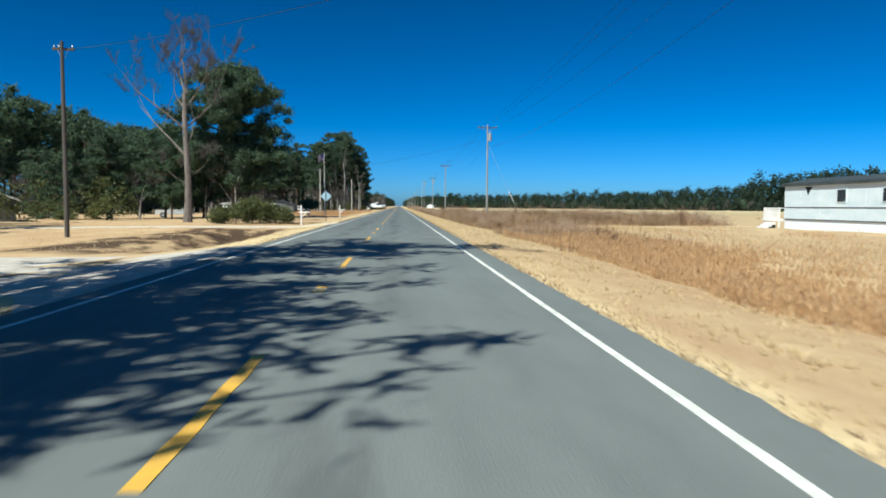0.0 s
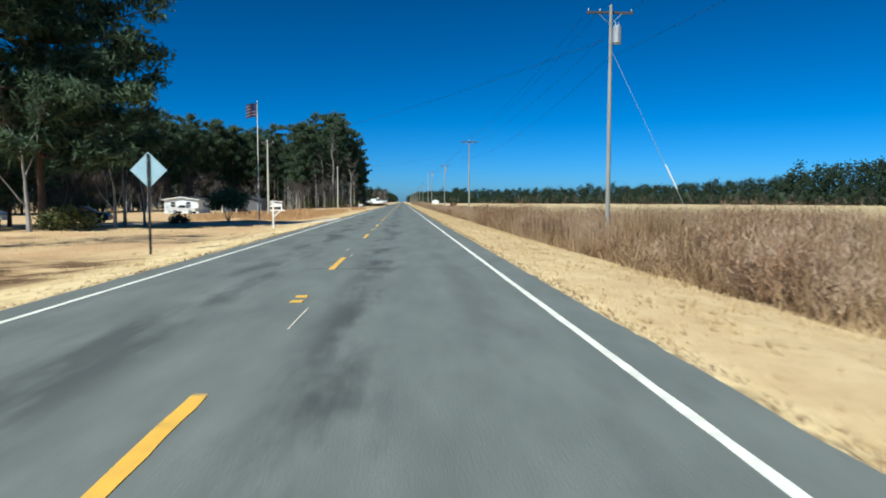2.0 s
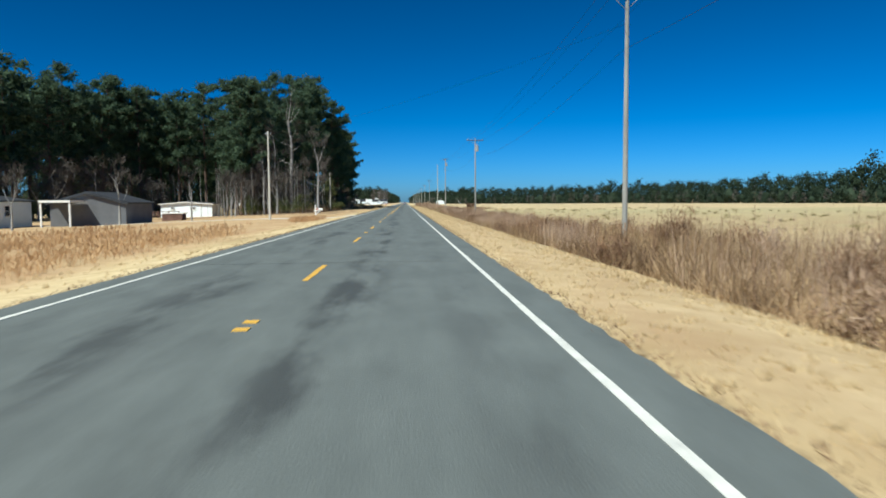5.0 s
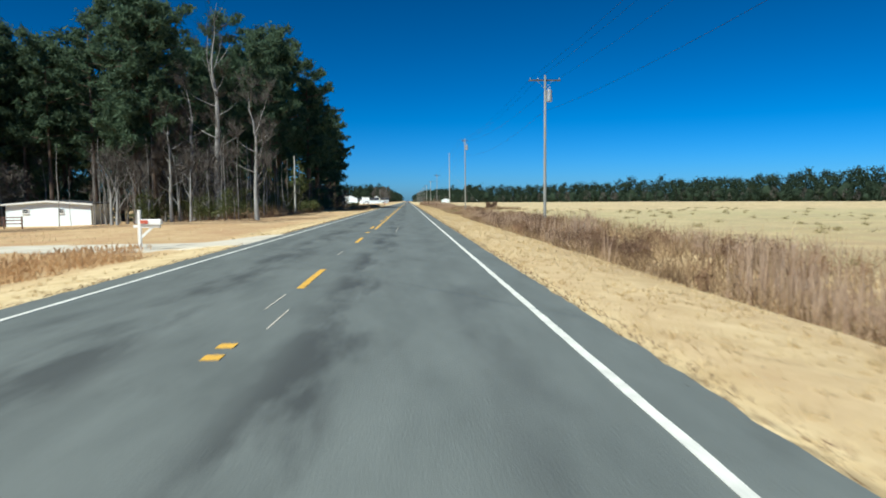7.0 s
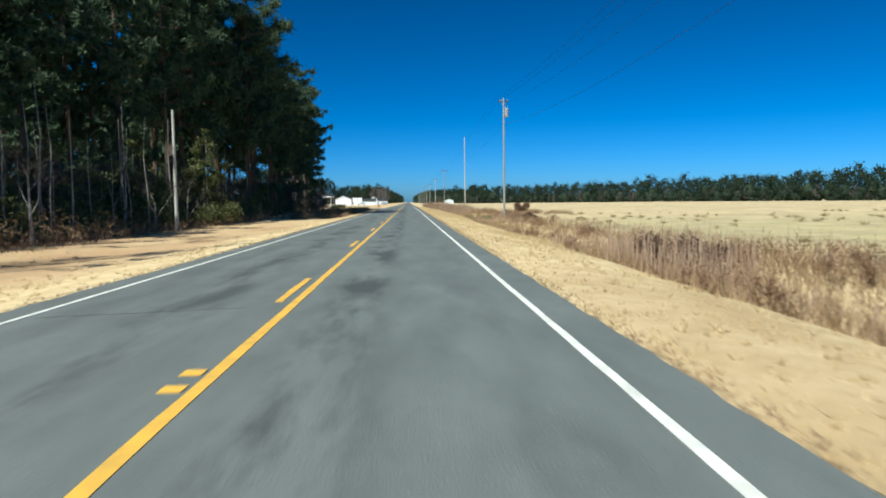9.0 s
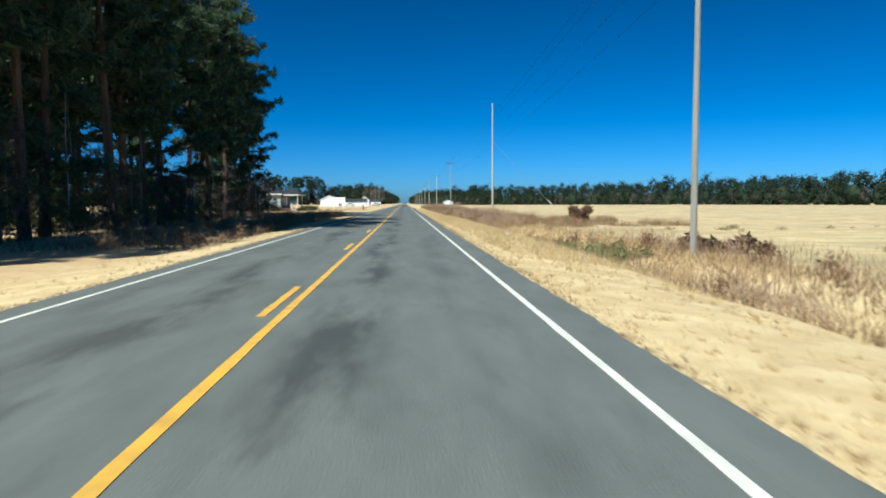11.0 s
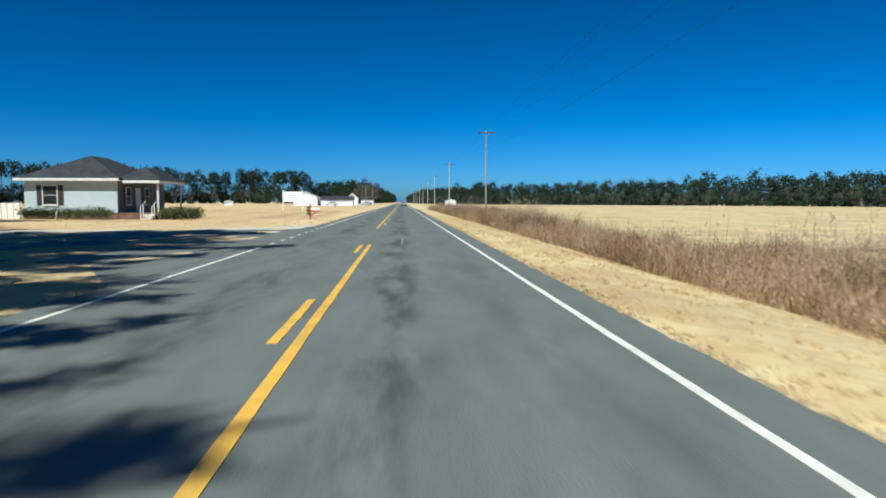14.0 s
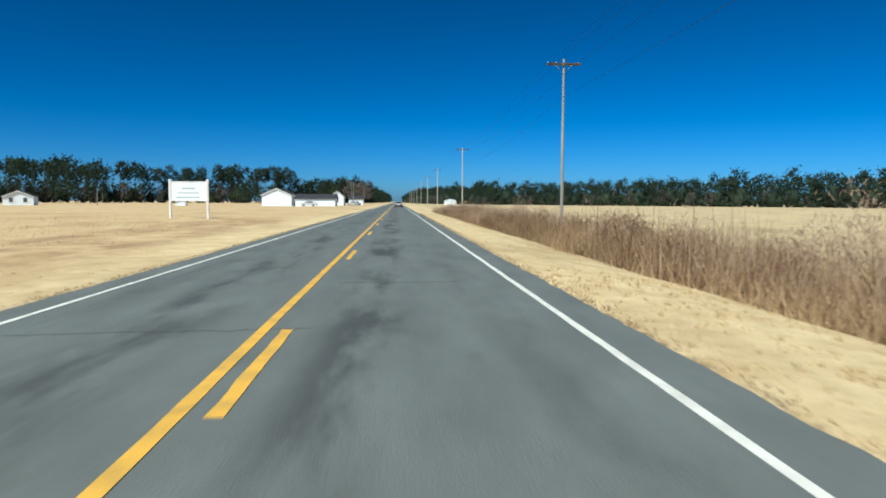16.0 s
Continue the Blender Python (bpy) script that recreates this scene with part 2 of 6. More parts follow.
POLE_WOOD = material("weathered_pole_wood", (0.2, 0.2, 0.19), (0.38, 0.38, 0.35), scale=2, stretch=(1, 1, 0.12), fine=25, bump=0.5, rough=0.9)
DARK_POLE = material("dark_pole_wood", (0.045, 0.04, 0.036), (0.12, 0.105, 0.09), scale=2, stretch=(1, 1, 0.12), fine=25, bump=0.5, rough=0.9)
PALE_POLE = material("pale_pole_wood", (0.4, 0.39, 0.34), (0.58, 0.57, 0.51), scale=2, stretch=(1, 1, 0.12), fine=25, bump=0.4, rough=0.85)
STEEL = material("galvanised_steel", (0.34, 0.37, 0.4), (0.5, 0.53, 0.55), scale=4, fine=30, bump=0.1, rough=0.5, metal=0.6)
ALUMINIUM = material("bare_aluminium_sheet", (0.32, 0.5, 0.58), (0.44, 0.62, 0.69), scale=2, fine=30, bump=0.05, rough=0.5, metal=0.2)
WIRE = material("dark_wire", (0.02, 0.02, 0.02), (0.05, 0.05, 0.05), bump=0, rough=0.6)
WHITE_PAINT = material("white_painted_wood", (0.62, 0.61, 0.57), (0.82, 0.81, 0.78), scale=2, fine=20, bump=0.15, rough=0.6, mid=0.4)
WHITE_SIDING = material("white_siding", (0.72, 0.82, 0.86), (0.84, 0.91, 0.94), scale=0.6, fine=8, bump=0.1, rough=0.55, mid=0.4)
PALE_SIDING = material("pale_blue_grey_siding", (0.42, 0.5, 0.54), (0.54, 0.62, 0.66), scale=0.6, fine=8, bump=0.1, rough=0.55, mid=0.4)
BLUE_SIDING = material("pale_blue_siding", (0.54, 0.64, 0.68), (0.7, 0.78, 0.8), scale=0.5, stretch=(1, 1, 3), fine=8, bump=0.1, rough=0.55)
GREY_SIDING = material("grey_siding", (0.09, 0.095, 0.105), (0.15, 0.155, 0.165), scale=0.6, fine=8, bump=0.1, rough=0.7)
BRICK_DARK = material("dark_brick", (0.1, 0.055, 0.045), (0.22, 0.13, 0.1), scale=2, fine=18, bump=0.4, rough=0.9)
SHINGLE = material("dark_shingles", (0.02, 0.023, 0.028), (0.055, 0.06, 0.07), scale=1.5, fine=14, bump=0.5, rough=0.9)
DARK_METAL = material("dark_roof_metal", (0.03, 0.04, 0.045), (0.07, 0.085, 0.09), scale=1, fine=14, bump=0.1, rough=0.7)
GLASS_DARK = material("dark_window_glass", (0.015, 0.02, 0.025), (0.05, 0.06, 0.07), scale=0.5, fine=2, bump=0, rough=0.08, spec=0.6)
SHUTTER_PAINT = material("dark_shutter_paint", (0.03, 0.025, 0.03), (0.07, 0.05, 0.055), scale=4, fine=20, bump=0.1, rough=0.6)
RED_PAINT = material("faded_red_paint", (0.4, 0.07, 0.045), (0.62, 0.16, 0.1), scale=4, fine=20, bump=0.1, rough=0.6)
BLUE_CLOTH = material("navy_cloth", (0.012, 0.016, 0.06), (0.03, 0.035, 0.11), scale=6, fine=60, bump=0.1, rough=0.85)
# stripe colours darkened to carry the shade of a backlit flag
RED_CLOTH = material("red_cloth", (0.03, 0.01, 0.024), (0.045, 0.016, 0.034), scale=6, fine=60, bump=0.1, rough=0.85)
FLAG_BACKLIT = material("backlit_white_cloth", (0.11, 0.11, 0.17), (0.17, 0.17, 0.24), scale=6, fine=60, bump=0.1, rough=0.85)
WHITE_CLOTH = material("white_cloth", (0.6, 0.6, 0.6), (0.78, 0.78, 0.76), scale=6, fine=60, bump=0.1, rough=0.85)
TAR = material("dull_tar", (0.05, 0.052, 0.05), (0.085, 0.088, 0.085), scale=4, fine=40, bump=0.2, rough=0.8)
RUBBER = material("black_rubber", (0.015, 0.015, 0.015), (0.035, 0.035, 0.035), scale=4, fine=40, bump=0.1, rough=0.85)
SILVER_PAINT = material("silver_car_paint", (0.42, 0.44, 0.46), (0.5, 0.52, 0.54), scale=1, fine=4, bump=0, rough=0.3, metal=0.4)
PALE_PAINT = material("pale_car_paint", (0.5, 0.52, 0.52), (0.64, 0.65, 0.65), scale=1, fine=4, bump=0, rough=0.35)
DARK_PAINT = material("dark_car_paint", (0.012, 0.014, 0.018), (0.03, 0.033, 0.04), scale=1, fine=4, bump=0, rough=0.3)
TAIL_RED = material("red_tail_lens", (0.3, 0.01, 0.01), (0.42, 0.02, 0.02), scale=4, fine=9, bump=0, rough=0.2)
GREY_PRINT = material("grey_print", (0.4, 0.46, 0.49), (0.5, 0.55, 0.58), scale=4, fine=20, bump=0, rough=0.7)


# ---- mesh tools ----
class Shape:
    """Vertices and faces of one mesh."""

    def __init__(self):
        self.v, self.f = [], []

    def add(self, verts, faces):
        k = len(self.v)
        self.v.extend(tuple(p) for p in verts)
        self.f.extend(tuple(i + k for i in face) for face in faces)
        return self

    def box(self, x0, x1, y0, y1, z0, z1, turn=None):
        pts = [Vector((x, y, z)) for z in (z0, z1) for y in (y0, y1) for x in (x0, x1)]
        if turn is not None:
            pts = [turn @ p for p in pts]
        return self.add(pts, [(0, 2, 3, 1), (4, 5, 7, 6), (0, 1, 5, 4), (2, 6, 7, 3), (0, 4, 6, 2), (1, 3, 7, 5)])

    def tube(self, points, radii, sides=6, closed=True):
        points = [Vector(p) for p in points]
        rings = []
        for i, p in enumerate(points):
            way = (points[min(i + 1, len(points) - 1)] - points[max(i - 1, 0)]).normalized()
            side = way.cross(Vector((0.31, 0.95, 0.05))).normalized() if abs(way.z) > 0.5 else way.cross(Vector((0, 0, 1))).normalized()
            other = way.cross(side)
            rings.append([p + (side * math.cos(a) + other * math.sin(a)) * radii[i] for a in [2 * math.pi * j / sides for j in range(sides)]])
        faces = []
        for i in range(len(rings) - 1):
            for j in range(sides):
                a, b = i * sides + j, i * sides + (j + 1) % sides
                faces.append((a, b, b + sides, a + sides))
        if closed:
            faces.append(tuple(range(sides))[::-1])
            faces.append(tuple(range((len(rings) - 1) * sides, len(rings) * sides)))
        return self.add([p for r in rings for p in r], faces)

    def prism(self, outline, axis, a, b):
        """A closed outline of (u, v) pushed along an axis (0: x, 1: y) from a to b."""
        n = len(outline)
        pts = [((d, u, v) if axis == 0 else (u, d, v)) for d in (a, b) for u, v in outline]
        return self.add(pts, [tuple(range(n)), tuple(range(n, 2 * n))[::-1]] + [(i, i + n, (i + 1) % n + n, (i + 1) % n) for i in range(n)])


def mesh_of(name, shape, mat, bevel=0.0, smooth=False):
    me = bpy.data.meshes.new(name)
    me.from_pydata(shape.v, [], shape.f)
    bm = bmesh.new()
    bm.from_mesh(me)
    bmesh.ops.recalc_face_normals(bm, faces=bm.faces)
    if bevel:
        bmesh.ops.bevel(bm, geom=bm.edges[:], offset=bevel, segments=2, affect="EDGES", clamp_overlap=True)
    bm.to_mesh(me)
    bm.free()
    if smooth:
        me.polygons.foreach_set("use_smooth", [True] * len(me.polygons))
    me.materials.append(mat)
    return me


def soup(name, verts, faces, mat):
    """A mesh from arrays of vertices and of triangles."""
    me = bpy.data.meshes.new(name)
    verts, faces = np.asarray(verts, np.float32), np.asarray(faces, np.int32)
    me.vertices.add(len(verts))
    me.vertices.foreach_set("co", verts.ravel())
    me.loops.add(faces.size)
    me.loops.foreach_set("vertex_index", faces.ravel())
    me.polygons.add(len(faces))
    me.polygons.foreach_set("loop_start", np.arange(len(faces), dtype=np.int32) * 3)
    me.update(calc_edges=True)
    me.materials.append(mat)
    return me


def part(name, shape, mat, parent, label="", bevel=0.0, smooth=False):
    ob = new(name, mesh_of(name, shape, mat, bevel, smooth) if isinstance(shape, Shape) else shape)
    ob.parent = parent
    return tagged(ob, label)


def thing(name, x, y, z, label, category, group="", turn=0.0, kind=""):
    ob = new(name)
    ob.empty_display_size = 0.2
    ob.matrix_basis = pose(x, y, z, 0, 0, turn)
    return tagged(ob, label, category, group, kind)


def setting(name, shape, mat, label, category, bevel=0.0):
    ob = new(name, mesh_of(name, shape, mat, bevel) if isinstance(shape, Shape) else shape)
    return tagged(ob, label, category, "", "structure")


# ---- lie of the land ----
ROAD_RIGHT, ROAD_LEFT = 3.98, -3.72
LINE_RIGHT, LINE_LEFT = 3.385, -3.2


def ramp(value, a, b):
    k = min(max((value - a) / (b - a), 0.0), 1.0)
    return k * k * (3 - 2 * k)


def land(x, y):
    """Height of the ground."""
    if ROAD_LEFT <= x <= ROAD_RIGHT:
        return -0.06
    if x > 0:
        field = -0.15 - 0.55 * ramp(y, 45, 100) - 0.5 * ramp(y, 300, 400)
        ditch = (0.35 + 0.35 * ramp(y, 40, 90)) * math.exp(-((x - 9.6) / 1.8) ** 2)
        return -0.03 - 0.2 * ramp(x, 4.2, 7.5) - ditch + (field + 0.2) * ramp(x, 8, 16)
    near = 1 - ramp(y, 290, 380)
    ditch = 0.75 * math.exp(-((x + 8.6) / 1.5) ** 2) * ramp(y, 25, 30) * (1 - ramp(y, 46, 51))
    back = 0.25 + 0.55 * ramp(y, 110, 190)
    return -0.03 - near * (0.3 * ramp(-x, 3.7, 7.5) + back * ramp(-x, 12, 40)) - ditch


def ground():
    xs = sorted({-3500, -1500, -700, -350, -200, -120, -80, -60, -45, -38, -32, -27, -23, -20, -18, -16, -14.5, -13, -12, -11.2, -10.5, -9.8, -9, -8.2, -7.5, -6.8, -6,
                 -5.2, -4.4, ROAD_LEFT - 0.01, ROAD_LEFT + 0.12, 0, ROAD_RIGHT - 0.12, ROAD_RIGHT + 0.01, 4.4, 4.9, 5.5, 6.1, 6.8, 7.5, 8.2, 8.9, 9.6, 10.3, 11, 11.8, 12.6, 13.5, 14.5, 16, 18,
                 21, 25, 30, 38, 50, 70, 100, 140, 200, 300, 500, 900, 1800, 3500})
    ys = [-600, -300, -150, -80, -40] + list(np.arange(-20, 560, 2.0)) + [580, 620, 680, 760, 860, 1000, 1200, 1600, 2200, 3000, 4500]
    rng = random.Random(4)
    sh = Shape()
    verts = []
    for y in ys:
        for x in xs:
            gap = max(ROAD_LEFT - x, x - ROAD_RIGHT)
            wob = rng.uniform(-1, 1) * (0.0 if gap < 0.2 else 0.01 if gap < 1.2 else 0.03 if gap < 3 else 0.05)
            verts.append((x, y, land(x, y) + wob))
    w = len(xs)
    sh.add(verts, [(j * w + i, j * w + i + 1, (j + 1) * w + i + 1, (j + 1) * w + i) for j in range(len(ys) - 1) for i in range(w - 1)])
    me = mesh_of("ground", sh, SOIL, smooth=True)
    tagged(new("ground", me), "dry tan winter grass and bare soil beside the road", "ground", kind="structure")


def ribbon(x0, x1, y0, y1, z0, z1, step, seed, wander):
    """A long slab with slightly uneven sides."""
    rng = random.Random(seed)
    n = max(2, int((y1 - y0) / step))
    pts = []
    for i in range(n + 1):
        y = y0 + (y1 - y0) * i / n
        a, b = x0 + rng.uniform(-wander, wander), x1 + rng.uniform(-wander, wander)
        pts += [(a, y, z0), (a, y, z1), (b, y, z1), (b, y, z0)]
    faces = []
    for i in range(n):
        for j in range(4):
            a, b = i * 4 + j, i * 4 + (j + 1) % 4
            faces.append((a, b, b + 4, a + 4))
    faces += [(0, 1, 2, 3), (n * 4 + 3, n * 4 + 2, n * 4 + 1, n * 4)]
    return Shape().add(pts, faces)


DASH, PERIOD = 3.048, 12.192


def road():
    top = tagged(new("road", mesh_of("road", ribbon(ROAD_LEFT, ROAD_RIGHT, -60, 2600, -0.3, 0.0, 0.4, 3, 0.03), ASPHALT)),
                 "worn grey asphalt two-lane country road", "road", kind="structure")
    z0, z1 = 0.001, 0.006
    for x, parts in ((LINE_RIGHT, ((-60, 2600),)), (LINE_LEFT, ((-60, 371), (390, 2600)))):
        for a, b in parts:
            part("edge_line", ribbon(x - 0.045, x + 0.045, a, b, z0, z1, 0.6, int(a) + 90, 0.006), WHITE_LINE, top, "worn white edge line")
    for k in range(9):
        part("edge_line", ribbon(LINE_LEFT - 0.045, LINE_LEFT + 0.045, 372.4 + k * 2.05, 373.1 + k * 2.05, z0, z1, 0.5, k, 0.01), WHITE_LINE, top)
    side = 0.13
    part("centre_line", ribbon(side - 0.06, side + 0.06, 209.3, 372, z0, z1, 0.6, 11, 0.006), YELLOW_LINE, top, "solid yellow centre line")
    part("centre_line", ribbon(-side - 0.06, -side + 0.06, 386, 900, z0, z1, 0.6, 12, 0.006), YELLOW_LINE, top, "solid yellow centre line")
    far = []
    for k in range(-4, 17):
        y = 6.38 + PERIOD * k
        far.append((0.0, y))
    for k in range(17, 31):
        far.append((-side, 5.85 + PERIOD * k))
    for k in range(32, 70):
        far.append((side, 4.32 + PERIOD * k))
    for i, (x, y) in enumerate(far):
        part("centre_dash", ribbon(x - 0.06, x + 0.06, y - DASH, y, z0, z1, 0.3, i, 0.01), YELLOW_LINE, top)
    rng = random.Random(7)
    # yellow marker patches between the dashes, and thin pale scratches
    for k in range(-1, 9):
        y = 35.4 + 24.3 * k
        for d in (0, 0.5):
            part("marker_patch", Shape().box(-0.1 if y < 200 else -0.15, 0.07 if y < 200 else 0.03, y + d, y + d + 0.19, z0, z1 + 0.004), YELLOW_LINE, top, "small yellow marker patch")
    for x, y, length in ((0.15, 31.3, 1.6), (-0.07, 33.6, 1.0), (0.22, 43, 1.6), (0.21, 57.7, 1.5), (0.13, 67.6, 0.9), (-0.13, 69.5, 1.1), (0.09, 84.9, 1.0), (0.06, 93.3, 1.4), (-0.3, 95.4, 1.4),
                         (-0.14, 104.6, 1.3), (-0.11, 166.2, 1.3), (-0.12, 184.1, 1.4), (0.19, 182.7, 1.3), (-0.1, 193, 1.4), (1.21, 206.2, 5.2), (-0.16, 219.1, 1.0), (-0.23, 316.4, 0.7), (-0.1, 342.4, 1.5), (1.18, 372.2, 3.4)):
        part("pale_scratch", Shape().box(-0.011, 0.011, 0, length, z0, z1 - 0.002, pose(x, y, 0, 0, 0, -0.5)), GRAVEL, top, "thin pale scratch on the asphalt")
    part("pale_scratch", Shape().box(-2.75, -2.1, 110.38, 110.43, z0, z1 - 0.002), GRAVEL, top, "thin pale scratch on the asphalt")
    for x0, x1, y, skew in ((-0.6, 1.6, 64.5, 0.05), (0.3, 2.4, 119.2, -0.4), (-3.0, -0.6, 78.5, 0.15), (0.2, 2.6, 214.6, 0.1), (-2.6, 0.9, 206.8, 0.2), (-3.0, -0.5, 233.5, 0.5), (0.4, 1.8, 246, 0.1),
                             (-2.8, 0.4, 406.5, 0.2), (0.3, 2.4, 411, 0.1), (-3.0, 3.1, 141, 0.3), (-3.0, 3.0, 268, -0.3)):
        n = 14
        mid_line = [(x0 + (x1 - x0) * i / n, y + skew * i / n + rng.uniform(-0.05, 0.05)) for i in range(n + 1)]
        pts = [(u, v + d, z) for u, v in mid_line for d, z in ((-0.009, 0.001), (-0.009, 0.003), (0.009, 0.003), (0.009, 0.001))]
        faces = [(i * 4 + j, i * 4 + (j + 1) % 4, i * 4 + 4 + (j + 1) % 4, i * 4 + 4 + j) for i in range(n) for j in range(4)]
        part("tar_crack", Shape().add(pts, faces), TAR, top, "dark sealed crack in the asphalt")
    # faint sprayed survey mark in the lane
    for x0, x1, y0, y1 in ((2.05, 3.25, 30.56, 30.58), (2.32, 2.34, 30.1, 30.45), (2.34, 2.6, 30.43, 30.45), (2.58, 2.6, 30.28, 30.43), (2.75, 2.77, 30.12, 30.45), (2.92, 2.94, 30.12, 30.45), (3.05, 3.25, 30.28, 30.3)):
        part("survey_mark", Shape().box(x0, x1, y0, y1, z0, z1 - 0.002), GRAVEL, top)


def strip_patch(name, stations, mat, label, lift=0.03):
    """A drive that leaves the road sideways: stations of (x, y near, y far), laid on the ground."""
    pts, faces = [], []
    fine = []
    for (xa, na, fa), (xb, nb, fb) in zip(stations, stations[1:]):
        m = max(1, int(abs(xb - xa) / 0.8))
        fine += [(xa + (xb - xa) * i / m, na + (nb - na) * i / m, fa + (fb - fa) * i / m) for i in range(m)]
    fine.append(stations[-1])
    rng = random.Random(len(stations))
    for x, near, far_y in fine:
        for k in range(5):
            y = near + (far_y - near) * k / 4 + rng.uniform(-0.12, 0.12)
            z = 0.005 if x > ROAD_LEFT - 0.05 else land(x, y) + lift
            pts += [(x, y, z)]
        pts += [(x, far_y, land(x, far_y) - 0.25), (x, near, land(x, near) - 0.25)]
    for i in range(len(fine) - 1):
        for j in range(7):
            a, b = i * 7 + j, i * 7 + (j + 1) % 7
            faces.append((a, b, b + 7, a + 7))
    return tagged(new(name, mesh_of(name, Shape().add(pts, faces), mat)), label, "driveway", kind="structure")


def drives():
    strip_patch("driveway", [(-3.64, 9, 25), (-5, 11.5, 24), (-9, 12.5, 22.5), (-40, 14, 22)], GRAVEL, "pale gravel turnout beside the road")
    strip_patch("driveway", [(-3.64, 51.5, 57.5), (-6, 52.6, 56.4), (-14, 53, 56), (-34, 54, 57)], CONCRETE, "pale concrete driveway")
    strip_patch("driveway", [(-3.64, 99.5, 109), (-6, 101, 107.5), (-12, 101.5, 106), (-34, 103, 107)], GRAVEL, "pale gravel driveway")
    strip_patch("driveway", [(-3.64, 198, 205.5), (-6, 199.5, 204.5), (-20, 200, 203.5), (-44, 208, 211)], CONCRETE, "pale concrete driveway")
    strip_patch("side_road", [(-3.64, 361, 389), (-6, 365.5, 385.5), (-10, 367.5, 383.5), (-60, 368, 379)], ASPHALT, "worn grey asphalt side road", lift=0.004)
    strip_patch("shoulder", [(-3.9, 386, 394), (-6, 385.2, 388.5), (-12, 383.2, 385.4), (-30, 381.3, 383.6)], GRAVEL, "pale sandy shoulder of the side road", lift=0.02)


# ---- grass and weeds ----
def blades(rng, x, y, z, tall, lean, width):
    """One triangle for each place: a blade or stalk."""
    n = len(x)
    a = rng.uniform(0, 2 * np.pi, n)
    dx, dy = np.cos(a) * width * 0.5, np.sin(a) * width * 0.5
    b = rng.uniform(0, 2 * np.pi, n)
    off = rng.uniform(0, 1, n) * lean * tall
    v = np.empty((n, 3, 3))
    v[:, 0] = np.c_[x - dx, y - dy, z]
    v[:, 1] = np.c_[x + dx, y + dy, z]
    v[:, 2] = np.c_[x + np.cos(b) * off, y + np.sin(b) * off, z + tall]
    return v


def plumes(rng, x, y, z, tall, lean, width):
    """Stalk with a feathered head: one thin triangle and a kite of two more."""
    n = len(x)
    a = rng.uniform(0, 2 * np.pi, n)
    c, s = np.cos(a), np.sin(a)
    b = rng.uniform(0, 2 * np.pi, n)
    off = rng.uniform(0, 1, n) * lean * tall
    tx, ty, tz = x + np.cos(b) * off, y + np.sin(b) * off, z + tall
    mx, my, mz = x + (tx - x) * 0.72, y + (ty - y) * 0.72, z + tall * 0.72
    v = np.empty((n, 3, 3, 3))
    v[:, 0, 0], v[:, 0, 1], v[:, 0, 2] = np.c_[x - c * width * 0.3, y - s * width * 0.3, z], np.c_[x + c * width * 0.3, y + s * width * 0.3, z], np.c_[mx, my, mz]
    lx, ly, rx, ry = mx - c * width, my - s * width, mx + c * width, my + s * width
    lz = z + tall * 0.8
    v[:, 1, 0], v[:, 1, 1], v[:, 1, 2] = np.c_[mx, my, mz - tall * 0.1], np.c_[lx, ly, lz], np.c_[tx, ty, tz]
    v[:, 2, 0], v[:, 2, 1], v[:, 2, 2] = np.c_[mx, my, mz - tall * 0.1], np.c_[tx, ty, tz], np.c_[rx, ry, lz]
    return v.reshape(-1, 3, 3)


def stuff(name, tris, mat, label, category):
    v = np.concatenate(tris).reshape(-1, 3)
    ob = new(name, soup(name, v, np.arange(len(v)).reshape(-1, 3), mat))
    return tagged(ob, label, category, kind="stuff")


LAND = np.vectorize(land, otypes=[float])


def drive_free(x, y):
    """True where no drive covers the left verge."""
    keep = np.ones(len(x), bool)
    for a, b in ((10, 25), (52, 57), (100.5, 107.8), (198.8, 204.8), (363, 388)):
        keep &= ~((x < 0) & (y > a) & (y < b))
    return keep


